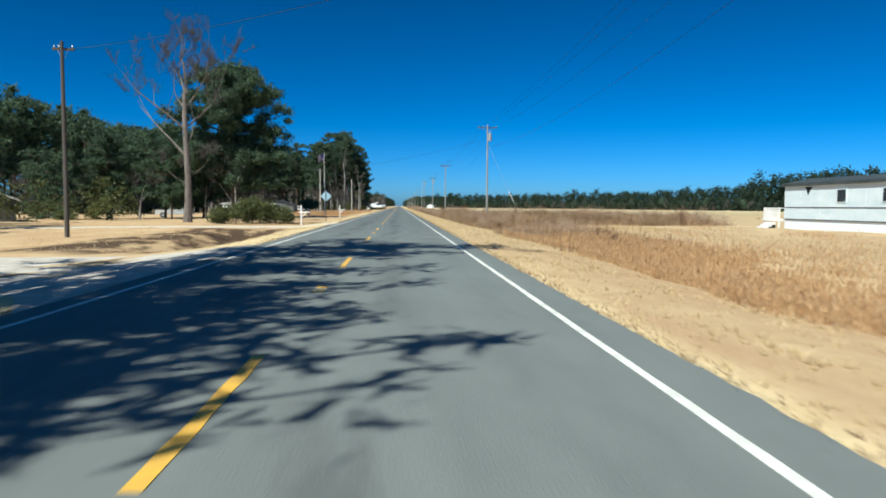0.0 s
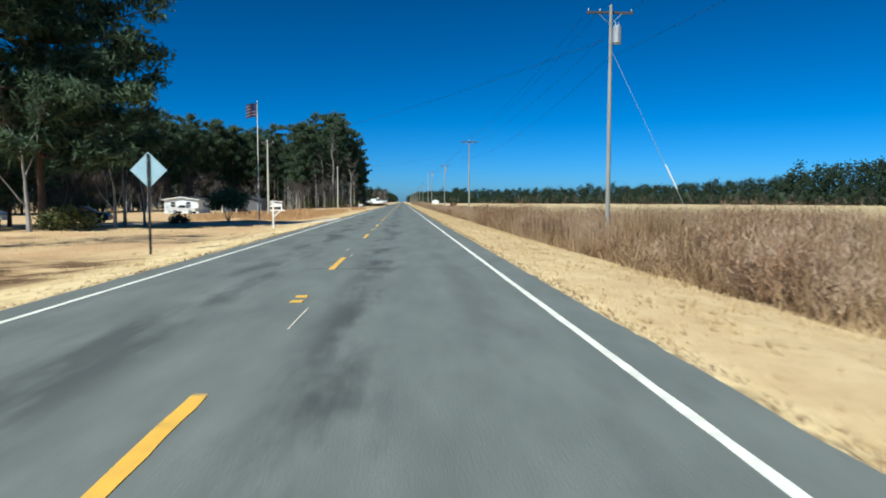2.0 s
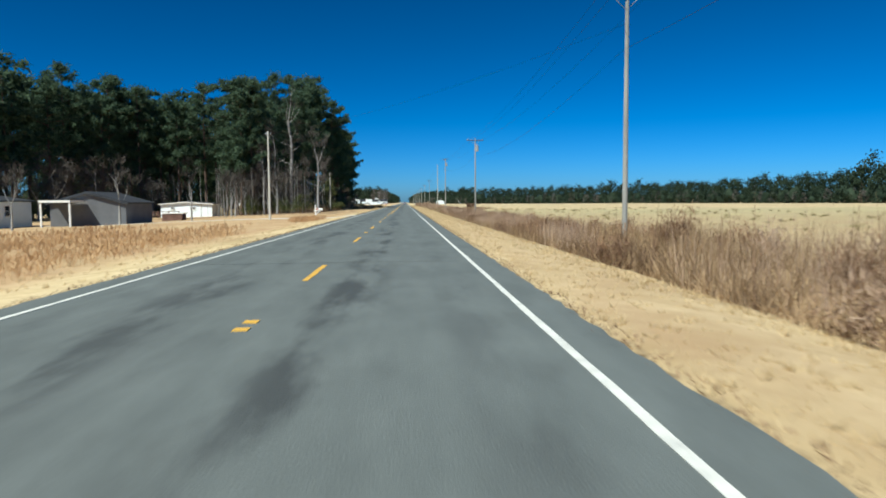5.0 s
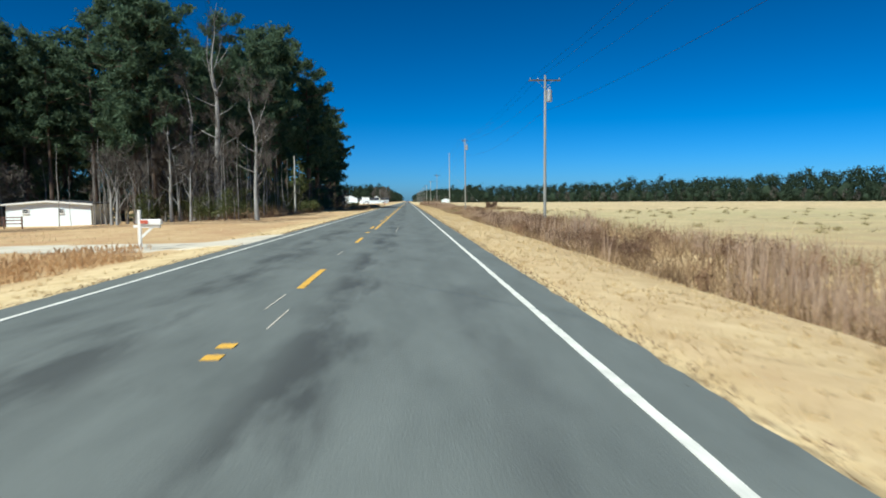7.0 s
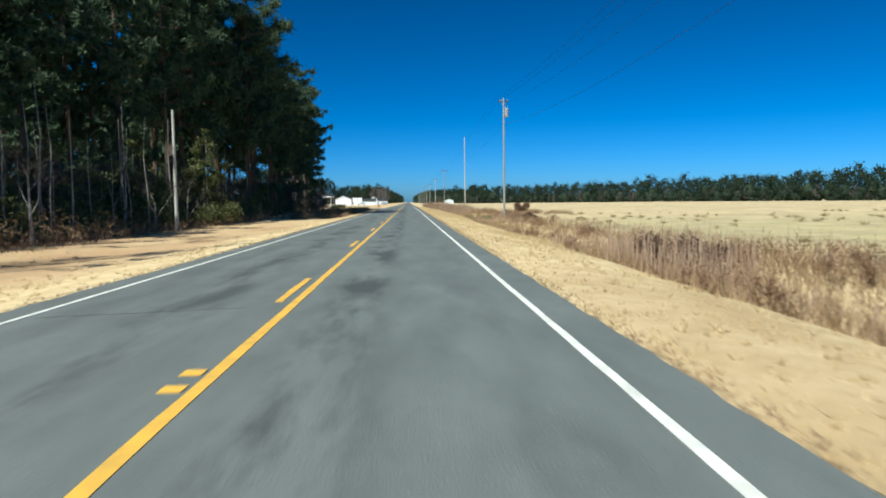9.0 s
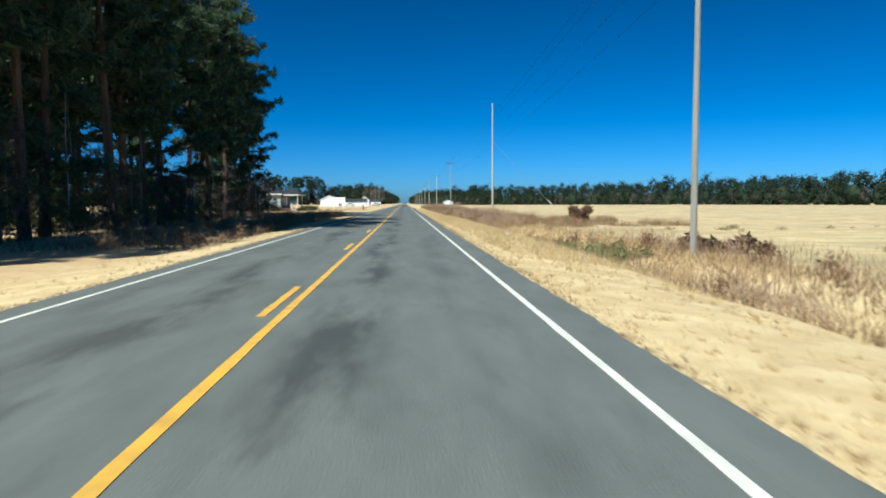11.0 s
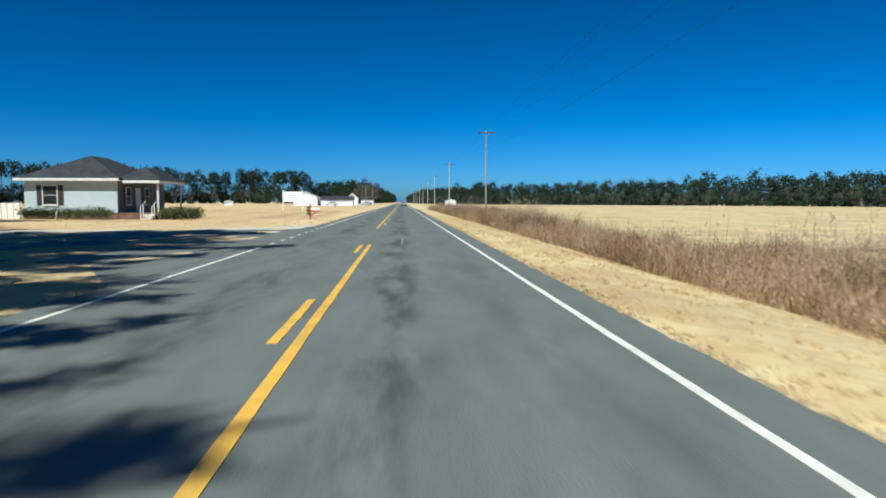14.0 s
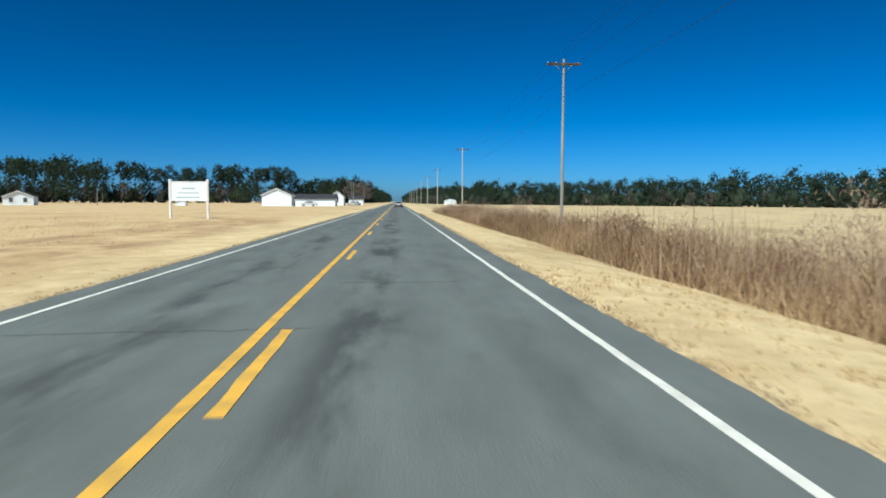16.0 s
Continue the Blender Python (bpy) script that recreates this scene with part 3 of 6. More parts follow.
def verge_grass():
    rng = np.random.default_rng(5)
    out = []
    for x0, x1, y0, y1, n, tall, wide in ((4.2, 7.8, -4, 480, 40000, 0.045, 0.016), (4.0, 4.5, -4, 430, 20000, 0.05, 0.014), (7.6, 22, -4, 60, 35000, 0.1, 0.024), (-9.5, -3.75, 8, 480, 32000, 0.04, 0.014),
                                          (-30, -9.5, 20, 300, 26000, 0.08, 0.03), (-40, -9.5, 380, 480, 26000, 0.07, 0.025), (12.5, 45, 60, 480, 25000, 0.1, 0.03)):
        x, y = rng.uniform(x0, x1, n), rng.uniform(y0, y1, n)
        keep = drive_free(x, y)
        x, y = x[keep], y[keep]
        h = tall * rng.uniform(0.4, 1.6, len(x)) ** 1.3
        out.append(blades(rng, x, y, LAND(x, y) - 0.03, h + 0.03, 1.2, wide * rng.uniform(0.7, 1.4, len(x))))
    # tufts: blades that splay from one root
    for x0, x1, y0, y1, n, tall in ((4.05, 7.6, -4, 414, 11500, 0.075), (4.7, 13.0, 292, 352, 5200, 0.24), (-7.5, -3.8, 20, 414, 3200, 0.07)):
        x, y = rng.uniform(x0, x1, n), rng.uniform(y0, y1, n)
        keep = drive_free(x, y)
        x, y = np.repeat(x[keep], 9), np.repeat(y[keep], 9)
        h = np.repeat(tall * rng.uniform(0.4, 1.5, len(x) // 9), 9) * rng.uniform(0.6, 1.1, len(x))
        a, r = rng.uniform(0, 6.283, len(x)), rng.uniform(0, 0.09, len(x))
        x, y = x + np.cos(a) * r, y + np.sin(a) * r
        out.append(blades(rng, x, y, LAND(x, y) - 0.02, h + 0.02, 1.4, 0.02))
    stuff("verge_grass", out, STRAW, "short dry straw-coloured mown grass on the verge", "grass")


def clumped(rng, n, x0, x1, y0, y1, seed, cut):
    """Places in drifts, kept where a smooth noise is high."""
    x, y = rng.uniform(x0, x1, n), rng.uniform(y0, y1, n)
    k = np.array([noise.noise((a * 0.35 + seed, b * 0.12, seed)) for a, b in zip(x, y)])
    rim = np.array([7.8 + 1.4 * noise.noise((b * 0.11, 4.0, 0.0)) for b in y])
    keep = (k > cut) & ((x < 0) | (x > rim) | (rng.random(n) < 0.04) | ((seed == 2.9) & (x > 4.4))) & ~((x > 0) & (y > 52.5) & (y < 58))
    return x[keep], y[keep], k[keep]


def weed_height(y):
    return 0.45 + 0.4 * ramp(y, 72, 84) - 0.4 * ramp(y, 125, 145) + 0.45 * ramp(y, 32, 42) + 0.95 * ramp(y, 52, 64) - 0.95 * ramp(y, 145, 172) - 0.25 * ramp(y, 240, 262) + 0.75 * ramp(y, 330, 348) - 0.4 * ramp(y, 362, 372) + 1.2 * ramp(y, 385, 405) + 0.6 * ramp(y, 342, 356) - 0.5 * ramp(y, 366, 378)


def weed_cover(y):
    """Share of the ditch that is overgrown."""
    return 0.3 + 0.7 * ramp(y, 28, 42) - 0.45 * ramp(y, 240, 262) - 0.42 * ramp(y, 305, 312) + 0.87 * ramp(y, 327, 338)


def weeds():
    rng = np.random.default_rng(8)
    grow = np.vectorize(weed_height, otypes=[float])
    cover = np.vectorize(weed_cover, otypes=[float])

    def places(n, x0, x1, y0, y1, seed, cut):
        """Drifts, thinned where the ditch is open; the last value is the lump height of the spot."""
        x, y, k = clumped(rng, n, x0, x1, y0, y1, seed, cut)
        keep = rng.random(len(x)) < cover(y)
        x, y = x[keep], y[keep]
        lump = np.array([noise.noise((u * 0.75, v * 0.42, 8.0)) + 0.5 * noise.noise((u * 1.9, v * 1.1, 2.0)) for u, v in zip(x, y)])
        return x, y, np.clip(0.62 + 0.75 * lump, 0.2, 1.25) * np.clip(0.45 + 0.35 * (x - 7.4), 0.35, 1)

    zones = ((1.0, 7.2, 13.5, 26, 520), (0.3, 13.5, 32, 60, 112), (0.1, 13.5, 19, 112, 520))
    thatch, stalks, twigs, pale, forbs = [], [], [], [], []
    for share, x0, x1, y0, y1 in zones:
        # a tangle everywhere, in lumps
        x, y, lump = places(int(130000 * share), x0, x1, y0, y1, 3.3, -0.6)
        h = grow(y) * rng.uniform(0.3, 0.9, len(x)) * lump + 0.12
        thatch.append(blades(rng, x, y, LAND(x, y) - 0.05, h + 0.15, 1.1, 0.03))
        # drifts of tall pale stalks
        x, y, lump = places(int(60000 * share), x0, x1, y0, y1, 6.3, 0.24)
        h = grow(y) * rng.uniform(0.6, 1.1, len(x)) * (0.5 + 0.5 * lump) + 0.25
        stalks.append(blades(rng, x, y, LAND(x, y) - 0.05, h, 0.35, 0.022))
        # dark reddish bushes, and pale dead ones
        for heap, n, seed, cut, tris in ((twigs, 2600, 9.1, 0.16, 160000), (pale, 2600, 7.7, 0.27, 60000)):
            x, y, lump = places(int(n * share), x0 + 0.3, x1, y0, y1, seed, cut)
            tall = grow(y) * lump * rng.uniform(0.7, 1.1, len(x)) + 0.2
            v, f = leaf_cloud(rng, np.c_[x, y, LAND(x, y) + tall * 0.45], 0.2 + 0.3 * tall, int(tris * share), 0.17, 1.1, 0.075, 2.0)
            heap.append(v.reshape(-1, 3, 3))
        # single dark forbs standing above the rest
        x, y, lump = places(int(900 * share), x0 + 0.6, x1, y0, y1, 2.2, 0.1)
        forbs.append(blades(rng, x, y, LAND(x, y) - 0.05, grow(y) * rng.uniform(0.8, 1.2, len(x)) + 0.4, 0.15, 0.035))
    x, y, lump = places(1100, 7.8, 13.5, 336, 520, 5.2, 0.0)
    tall = grow(y) * lump * rng.uniform(0.8, 1.2, len(x)) + 0.2
    pale.append(leaf_cloud(rng, np.c_[x, y, LAND(x, y) + tall * 0.5], 0.2 + 0.3 * tall, 46000, 0.16, 1.1, 0.08, 2.2)[0].reshape(-1, 3, 3))
    x, y, k = clumped(rng, 2600, 8.2, 12.5, 60, 236, 3.6, 0.1)
    hollow = leaf_cloud(rng, np.c_[x, y, LAND(x, y) + 0.3], rng.uniform(0.3, 0.75, len(x)), 70000, 0.15, 0.9, 0.08, 0.4)[0].reshape(-1, 3, 3)
    forbs.append(hollow)
    # rough growth that spreads into the field round the thicket
    x, y, k = clumped(rng, 26000, 13, 29, 336, 384, 4.1, -0.05)
    thatch.append(blades(rng, x, y, LAND(x, y) - 0.05, rng.uniform(0.3, 1.0, len(x)) * (0.7 + k), 0.8, 0.035))
    # pale reeds in the wet part of the ditch
    x, y, k = clumped(rng, 14000, 8.4, 12.2, 150, 262, 1.1, 0.16)
    stalks.append(blades(rng, x, y, LAND(x, y) - 0.05, rng.uniform(0.7, 1.8, len(x)), 0.2, 0.035))
    stuff("ditch_thatch", thatch, WEED, "low brown tangle of dead weeds in the ditch", "weeds")
    stuff("pale_stalks", stalks, PALE_STALK, "tall pale dead grass stalks in the ditch", "grass")
    stuff("ditch_brush", twigs, DITCH_TWIG, "reddish brown leafless bushes in the ditch", "brush")
    stuff("pale_brush", pale, PALE_STALK, "pale tan dead bushes in the ditch", "brush")
    stuff("dark_forbs", forbs, BRUSH, "dark dead forbs standing above the ditch weeds", "weeds")
    cs = [(9.8 + rng.uniform(-1.2, 1.2), 302.5 + rng.uniform(-3.5, 3.5)) for _ in range(22)]
    v, f = leaf_cloud(rng, [(u, w, land(u, w) + 0.2) for u, w in cs], [0.4] * 22, 2600, 0.2, 0.7, 0.12)
    stuff("green_weeds", [v.reshape(-1, 3, 3)], GREEN_WEED, "patch of fresh green weeds in the ditch", "weeds")
    # uneven tufts on the rougher part of the verge
    x, y, k = clumped(rng, 110000, 4.7, 14.0, 250, 350, 2.9, 0.05)
    tufts = [blades(rng, x, y, LAND(x, y) - 0.04, 0.05 + 0.5 * k * rng.uniform(0.5, 1.2, len(x)), 1.2, 0.018)]
    x, y, k = clumped(rng, 70000, 4.3, 8.0, 0, 420, 2.9, 0.0)
    tufts.append(blades(rng, x, y, LAND(x, y) - 0.04, 0.05 + 0.16 * k * rng.uniform(0.4, 1.2, len(x)), 1.5, 0.014))
    stuff("verge_tufts", tufts, STRAW, "uneven tufts of pale dead grass on the verge", "grass")
    x, y, k = clumped(rng, 700, 15, 75, 120, 330, 4.4, 0.1)
    v, f = leaf_cloud(rng, np.c_[x, y, LAND(x, y) + 0.08], rng.uniform(0.2, 0.55, len(x)), 22000, 0.2, 0.45, 0.09)
    stuff("field_tufts", [v.reshape(-1, 3, 3)], FIELD_TUFT, "dull green and brown tufts in the field", "weeds")
    # golden sedge round the trailer and beside the left lane
    gold = []
    for n, x0, x1, y0, y1, cut, tall in ((20000, 7.4, 12.5, 2, 40, -0.25, 0.42), (9000, 12, 30, 10, 60, 0.15, 0.35), (12000, -19, -7.4, 113, 166, -0.2, 0.65), (1600, -9, -6.4, 186, 197, -0.2, 0.5)):
        x, y, k = clumped(rng, n, x0, x1, y0, y1, 5.7, cut)
        gold.append(plumes(rng, x, y, LAND(x, y) - 0.05, tall * rng.uniform(0.4, 1.2, len(x)), 0.6, 0.02))
        gold.append(blades(rng, x, y, LAND(x, y) - 0.05, tall * rng.uniform(0.4, 0.9, len(x)), 1.1, 0.025))
    stuff("broom_sedge", gold, SEDGE, "golden dry broom sedge beside the road", "grass")
    rim = []
    for x0, x1 in ((3.9, 4.25), (-4.0, -3.65)):
        x, y = rng.uniform(x0, x1, 20000), rng.uniform(-2, 480, 20000)
        keep = drive_free(x, y)
        x, y = x[keep], y[keep]
        rim.append(blades(rng, x, y, np.full(len(x), -0.04), 0.03 + 0.04 * rng.uniform(0, 1, len(x)), 2.0, 0.022))
    stuff("edge_litter", rim, DITCH_TWIG, "brown leaf litter and dead grass along the asphalt edge", "litter")
    under, bushes = [], []
    for n, x0, x1, y0, y1, tall in ((9000, -13, -5.4, 300, 362, 0.6), (3500, -18, -13.5, 246, 300, 0.6), (6000, -24, -13, 240, 372, 1.4), (5000, -9.8, -7.5, 26, 50, 0.14)):
        x, y, k = clumped(rng, n, x0, x1, y0, y1, 1.7, -0.25)
        under.append(blades(rng, x, y, LAND(x, y) - 0.05, tall * rng.uniform(0.3, 1.2, len(x)), 1.4, 0.022))
        if y0 < 240:
            continue
        x, y = x[::22], y[::22]
        r = tall * rng.uniform(0.4, 0.9, len(x))
        v, f = leaf_cloud(rng, np.c_[x, y, LAND(x, y) + r * 0.7], r, n * 2, 0.22, 0.9, 0.06)
        bushes.append(v.reshape(-1, 3, 3))
    stuff("woodland_brush", under, BRUSH, "dark leafless brush at the edge of the woods", "brush")
    stuff("woodland_bushes", bushes, WEED, "low reddish brown bushes before the woods", "brush")


# ---- trees ----
def leaf_cloud(rng, centres, radii, count, size, flat=0.65, slim=0.4, rise=0.0):
    """Small triangles in and on blobs: needle tufts or leaves."""
    centres, radii = np.asarray(centres), np.asarray(radii)
    pick = rng.choice(len(centres), count, p=radii ** 2 / np.sum(radii ** 2))
    d = rng.normal(size=(count, 3))
    d /= np.linalg.norm(d, axis=1)[:, None]
    p = centres[pick] + d * (radii[pick] * np.clip(np.abs(rng.normal(0.62, 0.38, count)), 0, 1.15))[:, None] * np.array((1, 1, flat))
    u = rng.normal(size=(count, 3)) + np.array((0, 0, rise))
    u /= np.linalg.norm(u, axis=1)[:, None]
    w = np.cross(u, rng.normal(size=(count, 3)))
    w /= np.linalg.norm(w, axis=1)[:, None]
    s = size * rng.uniform(0.6, 1.4, count)[:, None]
    v = np.empty((count, 3, 3))
    v[:, 0], v[:, 1], v[:, 2] = p - w * s * slim, p + w * s * slim, p + u * s * 1.1
    return v.reshape(-1, 3), np.arange(count * 3).reshape(-1, 3)


def pine_meshes(seed, height, bare, spread, leaves, leaf, taper=0.0, extra=0):
    """Trunk and crown of a loblolly pine: bare below, irregular limbs with tufted foliage above."""
    rng = np.random.default_rng(seed)
    sh = Shape()
    bend = rng.uniform(-0.4, 0.4, 2)
    spine = [Vector((bend[0] * math.sin(k * 2.2), bend[1] * math.sin(k * 1.7), height * k - (0.3 if k == 0 else 0))) for k in np.linspace(0, 0.97, 9)]
    base = height * 0.0105 + 0.04
    sh.tube(spine, [base * (1.25 if i == 0 else 1 - 0.85 * i / 8) for i in range(9)], 7)
    centres, radii = [], []
    levels = int(26 * (1 - bare)) + 9 + extra
    for i in range(levels):
        k = bare + (0.98 - bare) * (i + rng.uniform(0, 0.8)) / levels
        top = (k - bare) / (1 - bare)
        reach = spread * (0.45 + 0.75 * math.sin(math.pi * min(0.2 + top * 0.62, 1.0))) * rng.uniform(0.55, 1.15) * (1 + taper * (0.35 - top))
        a = i * 2.4 + rng.uniform(-0.5, 0.5)
        root = spine[0].lerp(spine[-1], k)
        tip = root + Vector((math.cos(a) * reach, math.sin(a) * reach, reach * rng.uniform(0.0, 0.45)))
        mid_p = root.lerp(tip, 0.5) + Vector((0, 0, -0.06 * reach))
        sh.tube([root, mid_p, tip], [0.03 + 0.02 * reach, 0.03 + 0.01 * reach, 0.012], 4, False)
        for f, r in ((1.05, 0.17), (0.9, 0.2), (0.75, 0.22), (0.58, 0.2), (0.4, 0.19), (0.2, 0.18)):
            q = root.lerp(tip, f) + Vector(rng.normal(size=3) * 0.07 * spread)
            centres.append(tuple(q))
            radii.append(spread * r * rng.uniform(0.6, 1.15))
    centres.append((bend[0] * 0.8, bend[1], height * 0.97))
    radii.append(spread * 0.42)
    for _ in range(int(5 * bare + 2)):
        k = rng.uniform(bare * 0.45, bare)
        a = rng.uniform(0, 6.28)
        root = spine[0].lerp(spine[-1], k)
        sh.tube([root, root + Vector((math.cos(a) * 1.3, math.sin(a) * 1.3, -0.1))], [0.035, 0.008], 3, False)
    v, f = leaf_cloud(rng, centres, radii, leaves, leaf * 1.35, 0.65, 0.17)
    return mesh_of("trunk", sh, PINE_BARK), soup("crown", v, f, NEEDLE)


def bare_tree_meshes(seed, height, reach, twigs, split=0.3, lean=0.0, limbs=(), bark=None):
    """Trunk with limbs, and a crown of fine leafless twigs."""
    rng = random.Random(seed)
    sh, fine = Shape(), []
    base = height * (0.0145 if limbs and reach < 0.8 else 0.017)

    def grow(p, way, length, radius, depth):
        pts, rads, cur = [p], [radius], way.copy()
        steps = 4
        for i in range(steps):
            sway = 0.05 if depth == 0 else 0.17
            cur = (cur + Vector((rng.uniform(-sway, sway), rng.uniform(-sway, sway), 0.07))).normalized()
            pts.append(pts[-1] + cur * length / steps)
            rads.append(radius * (1 - 0.55 * (i + 1) / steps))
        if radius > 0.018:
            sh.tube(pts, rads, 6 if depth == 0 else 4, False)
        if depth >= 4:
            for i in range(twigs):
                q = pts[rng.randrange(1, 5)]
                d = (cur + Vector((rng.uniform(-0.9, 0.9), rng.uniform(-0.9, 0.9), rng.uniform(-0.4, 0.7)))).normalized()
                e = q + d * rng.uniform(0.4, 1.3)
                w = d.cross(Vector((rng.random(), rng.random(), rng.random()))).normalized() * (0.016 if not limbs else 0.011)
                fine.append((q - w, q + w, e))
            return
        kids = 3 if depth < 2 else 2 + (rng.random() < 0.6)
        for i in range(kids):
            at = pts[4] if i == 0 else pts[rng.randrange(2, 5)]
            a = rng.uniform(0, 6.28)
            out = Vector((math.cos(a), math.sin(a), rng.uniform(0.1, 0.5))) * reach
            d = (cur * (1.0 if i == 0 else 0.65) + out * (0.35 if i == 0 else 0.9)).normalized()
            grow(at, d, length * rng.uniform(0.55, 0.8), rads[-1] * (0.95 if i == 0 else 0.65), depth + 1)

    if limbs:
        # a straight stem with limbs at given heights: (height, way x, way y, way z, length, radius)
        stem = [(0.1 * math.sin(k * 0.9), 0.1 * math.sin(k), height * 0.62 * k / 6 - (0.2 if k == 0 else 0)) for k in range(7)]
        sh.tube(stem, [base * (1.35 if k == 0 else 1.08 - 0.09 * k) for k in range(7)], 9, False)
        for z, dx, dy, dz, length, radius in limbs + ((height * 0.62, 0.05, 0, 1, height * 0.17, base * 0.5), (height * 0.61, -0.4, 0.3, 1, height * 0.15, base * 0.35)):
            grow(Vector((0.05, 0.05, z)), Vector((dx, dy, dz)).normalized(), length, radius, 1)
    else:
        grow(Vector((0, 0, -0.2)), Vector((lean, 0, 1)).normalized(), height * split, base, 0)
    tri = np.array([[tuple(p) for p in t] for t in fine]).reshape(-1, 3)
    return mesh_of("trunk", sh, bark or GREY_BARK), soup("twigs", tri, np.arange(len(tri)).reshape(-1, 3), TWIG)


def place_tree(name, meshes, x, y, label, category="tree", group="", turn=0.0, scale=1.0, crown="crown", tall=1.0):
    ob = thing(name, x, y, land(x, y), label, category, group, turn)
    ob.scale = (scale, scale, scale * tall)
    part("trunk", meshes[0], None, ob)
    tagged(part(crown, meshes[1], None, ob), kind="stuff")
    return ob


def arrays(me):
    v = np.empty(len(me.vertices) * 3, np.float32)
    me.vertices.foreach_get("co", v)
    me.calc_loop_triangles()
    f = np.empty(len(me.loop_triangles) * 3, np.int32)
    me.loop_triangles.foreach_get("vertices", f)
    return v.reshape(-1, 3), f.reshape(-1, 3)


def merged(name, templates, spots, rng, mat, label):
    """Many trees too far or too dense to count, joined into one mesh. spots: (x, y, scale)."""
    vs, fs, k = [], [], 0
    for i, (x, y, s) in enumerate(spots):
        v, f = templates[i % len(templates)]
        a = rng.uniform(0, 6.28)
        c, d = math.cos(a), math.sin(a)
        q = np.c_[v[:, 0] * c - v[:, 1] * d, v[:, 0] * d + v[:, 1] * c, v[:, 2]] * s + np.array((x, y, land(x, y)))
        vs.append(q)
        fs.append(f + k)
        k += len(v)
    ob = new(name, soup(name, np.concatenate(vs), np.concatenate(fs), mat))
    return tagged(ob, label, "woods", kind="stuff")


def along(points, step, rng, depth, jitter):
    """Spots along a polyline, scattered to its far side."""
    spots = []
    for (xa, ya), (xb, yb) in zip(points, points[1:]):
        n = max(1, int(math.hypot(xb - xa, yb - ya) / step))
        for i in range(n):
            k = (i + rng.random()) / n
            spots.append((xa + (xb - xa) * k, ya + (yb - ya) * k))
    return spots


def woods():
    rng = random.Random(21)
    pines = [pine_meshes(31, 24, 0.36, 3.5, 8600, 0.38), pine_meshes(32, 25, 0.3, 3.7, 9000, 0.38), pine_meshes(33, 22, 0.45, 3.3, 7600, 0.38), pine_meshes(34, 23, 0.12, 3.5, 9800, 0.38)]
    # single pines along the edge that faces the road
    edge = []
    for i in range(27):
        y = 252 + i * 4.15 + rng.uniform(-1.2, 1.2)
        if y < 294 and i % 3 == 1:
            continue
        edge.append(((-26.5 if y < 294 else -19.6 if y < 305 else -16.4 if y < 334 else -15.6 if y < 351 else -19.5) - rng.uniform(0, 2.0), y, rng.uniform(0.97, 1.08) if y < 294 else rng.uniform(1.05, 1.16) if y < 334 else rng.uniform(0.93, 1.0)))
    edge += [(-18.8, 361.5, 0.95), (-21, 366, 1.0), (-24.5, 368, 0.9), (-22.5, 357, 1.02), (-19.5, 370, 0.85), (-28, 251, 1.0), (-31, 260, 1.0), (-27, 253, 0.95), (-38, 264, 1.06), (-43, 263, 1.04), (-30, 256, 1.03), (-50, 262, 1.02), (-28, 275, 1.1), (-21.5, 300, 1.12), (-23, 306, 1.15), (-24.5, 297, 1.1), (-22.5, 313, 1.12), (-26, 318, 1.15), (-21.2, 291, 0.9), (-22.8, 284, 0.95), (-25, 303, 1.12)]
    for i, (x, y, s) in enumerate(edge):
        place_tree("pine_tree", pines[i % 4 if i < 24 else i % 3], x, y, "tall dark green pine at the edge of the woods", "tree", "pines along the woods", rng.uniform(0, 360), s, tall=1.22 if x < -21 and 282 < y < 334 else 0.8 if 320.5 < y < 338 else 1.03 if 300 < y < 334 else 1.0)
    # the wood behind
    back = []
    while len(back) < 95:
        x, y = rng.uniform(-80, -25), rng.uniform(250, 374)
        if x < -29 and y < 268:
            continue
        back.append((x, y, rng.uniform(0.95, 1.14)))
    line = [(-95, 92), (-80, 140), (-74, 190), (-66, 228), (-48, 268)]
    for x, y in along(line, 1.5, rng, 0, 0):
        back.append((x + rng.uniform(-16, 2), y + rng.uniform(-3, 12), rng.uniform(0.96, 1.16)))
    thin = [pine_meshes(41, 23, 0.42, 3.5, 1500, 0.74), pine_meshes(42, 24, 0.32, 3.6, 1550, 0.74), pine_meshes(43, 22, 0.06, 3.7, 1800, 0.74)]
    stem = Shape().tube([(0, 0, -0.5), (0.2, 0.1, 10), (0, 0.2, 21)], [0.27, 0.2, 0.07], 5, False)
    close = [b for b in back if b[0] > -63 and b[1] < 268]
    back = [b for b in back if b not in close]
    merged("pine_woods_trunks", [arrays(mesh_of("stem", stem, PINE_BARK))], back, random.Random(3), PINE_BARK, "dim trunks of the pine woods")
    merged("pine_woods_crowns", [arrays(m[1]) for m in thin], back, random.Random(3), NEEDLE, "dense dark green crowns of the pine woods")
    for i, (x, y, s) in enumerate(close):
        place_tree("pine_tree", pines[i % 3], x, y, "tall dark green pine behind the white outbuilding", "tree", "pines along the woods", rng.uniform(0, 360), s)
    # undergrowth of small leafless trees
    small = [bare_tree_meshes(60 + i, 9, 0.8, 5) for i in range(3)]
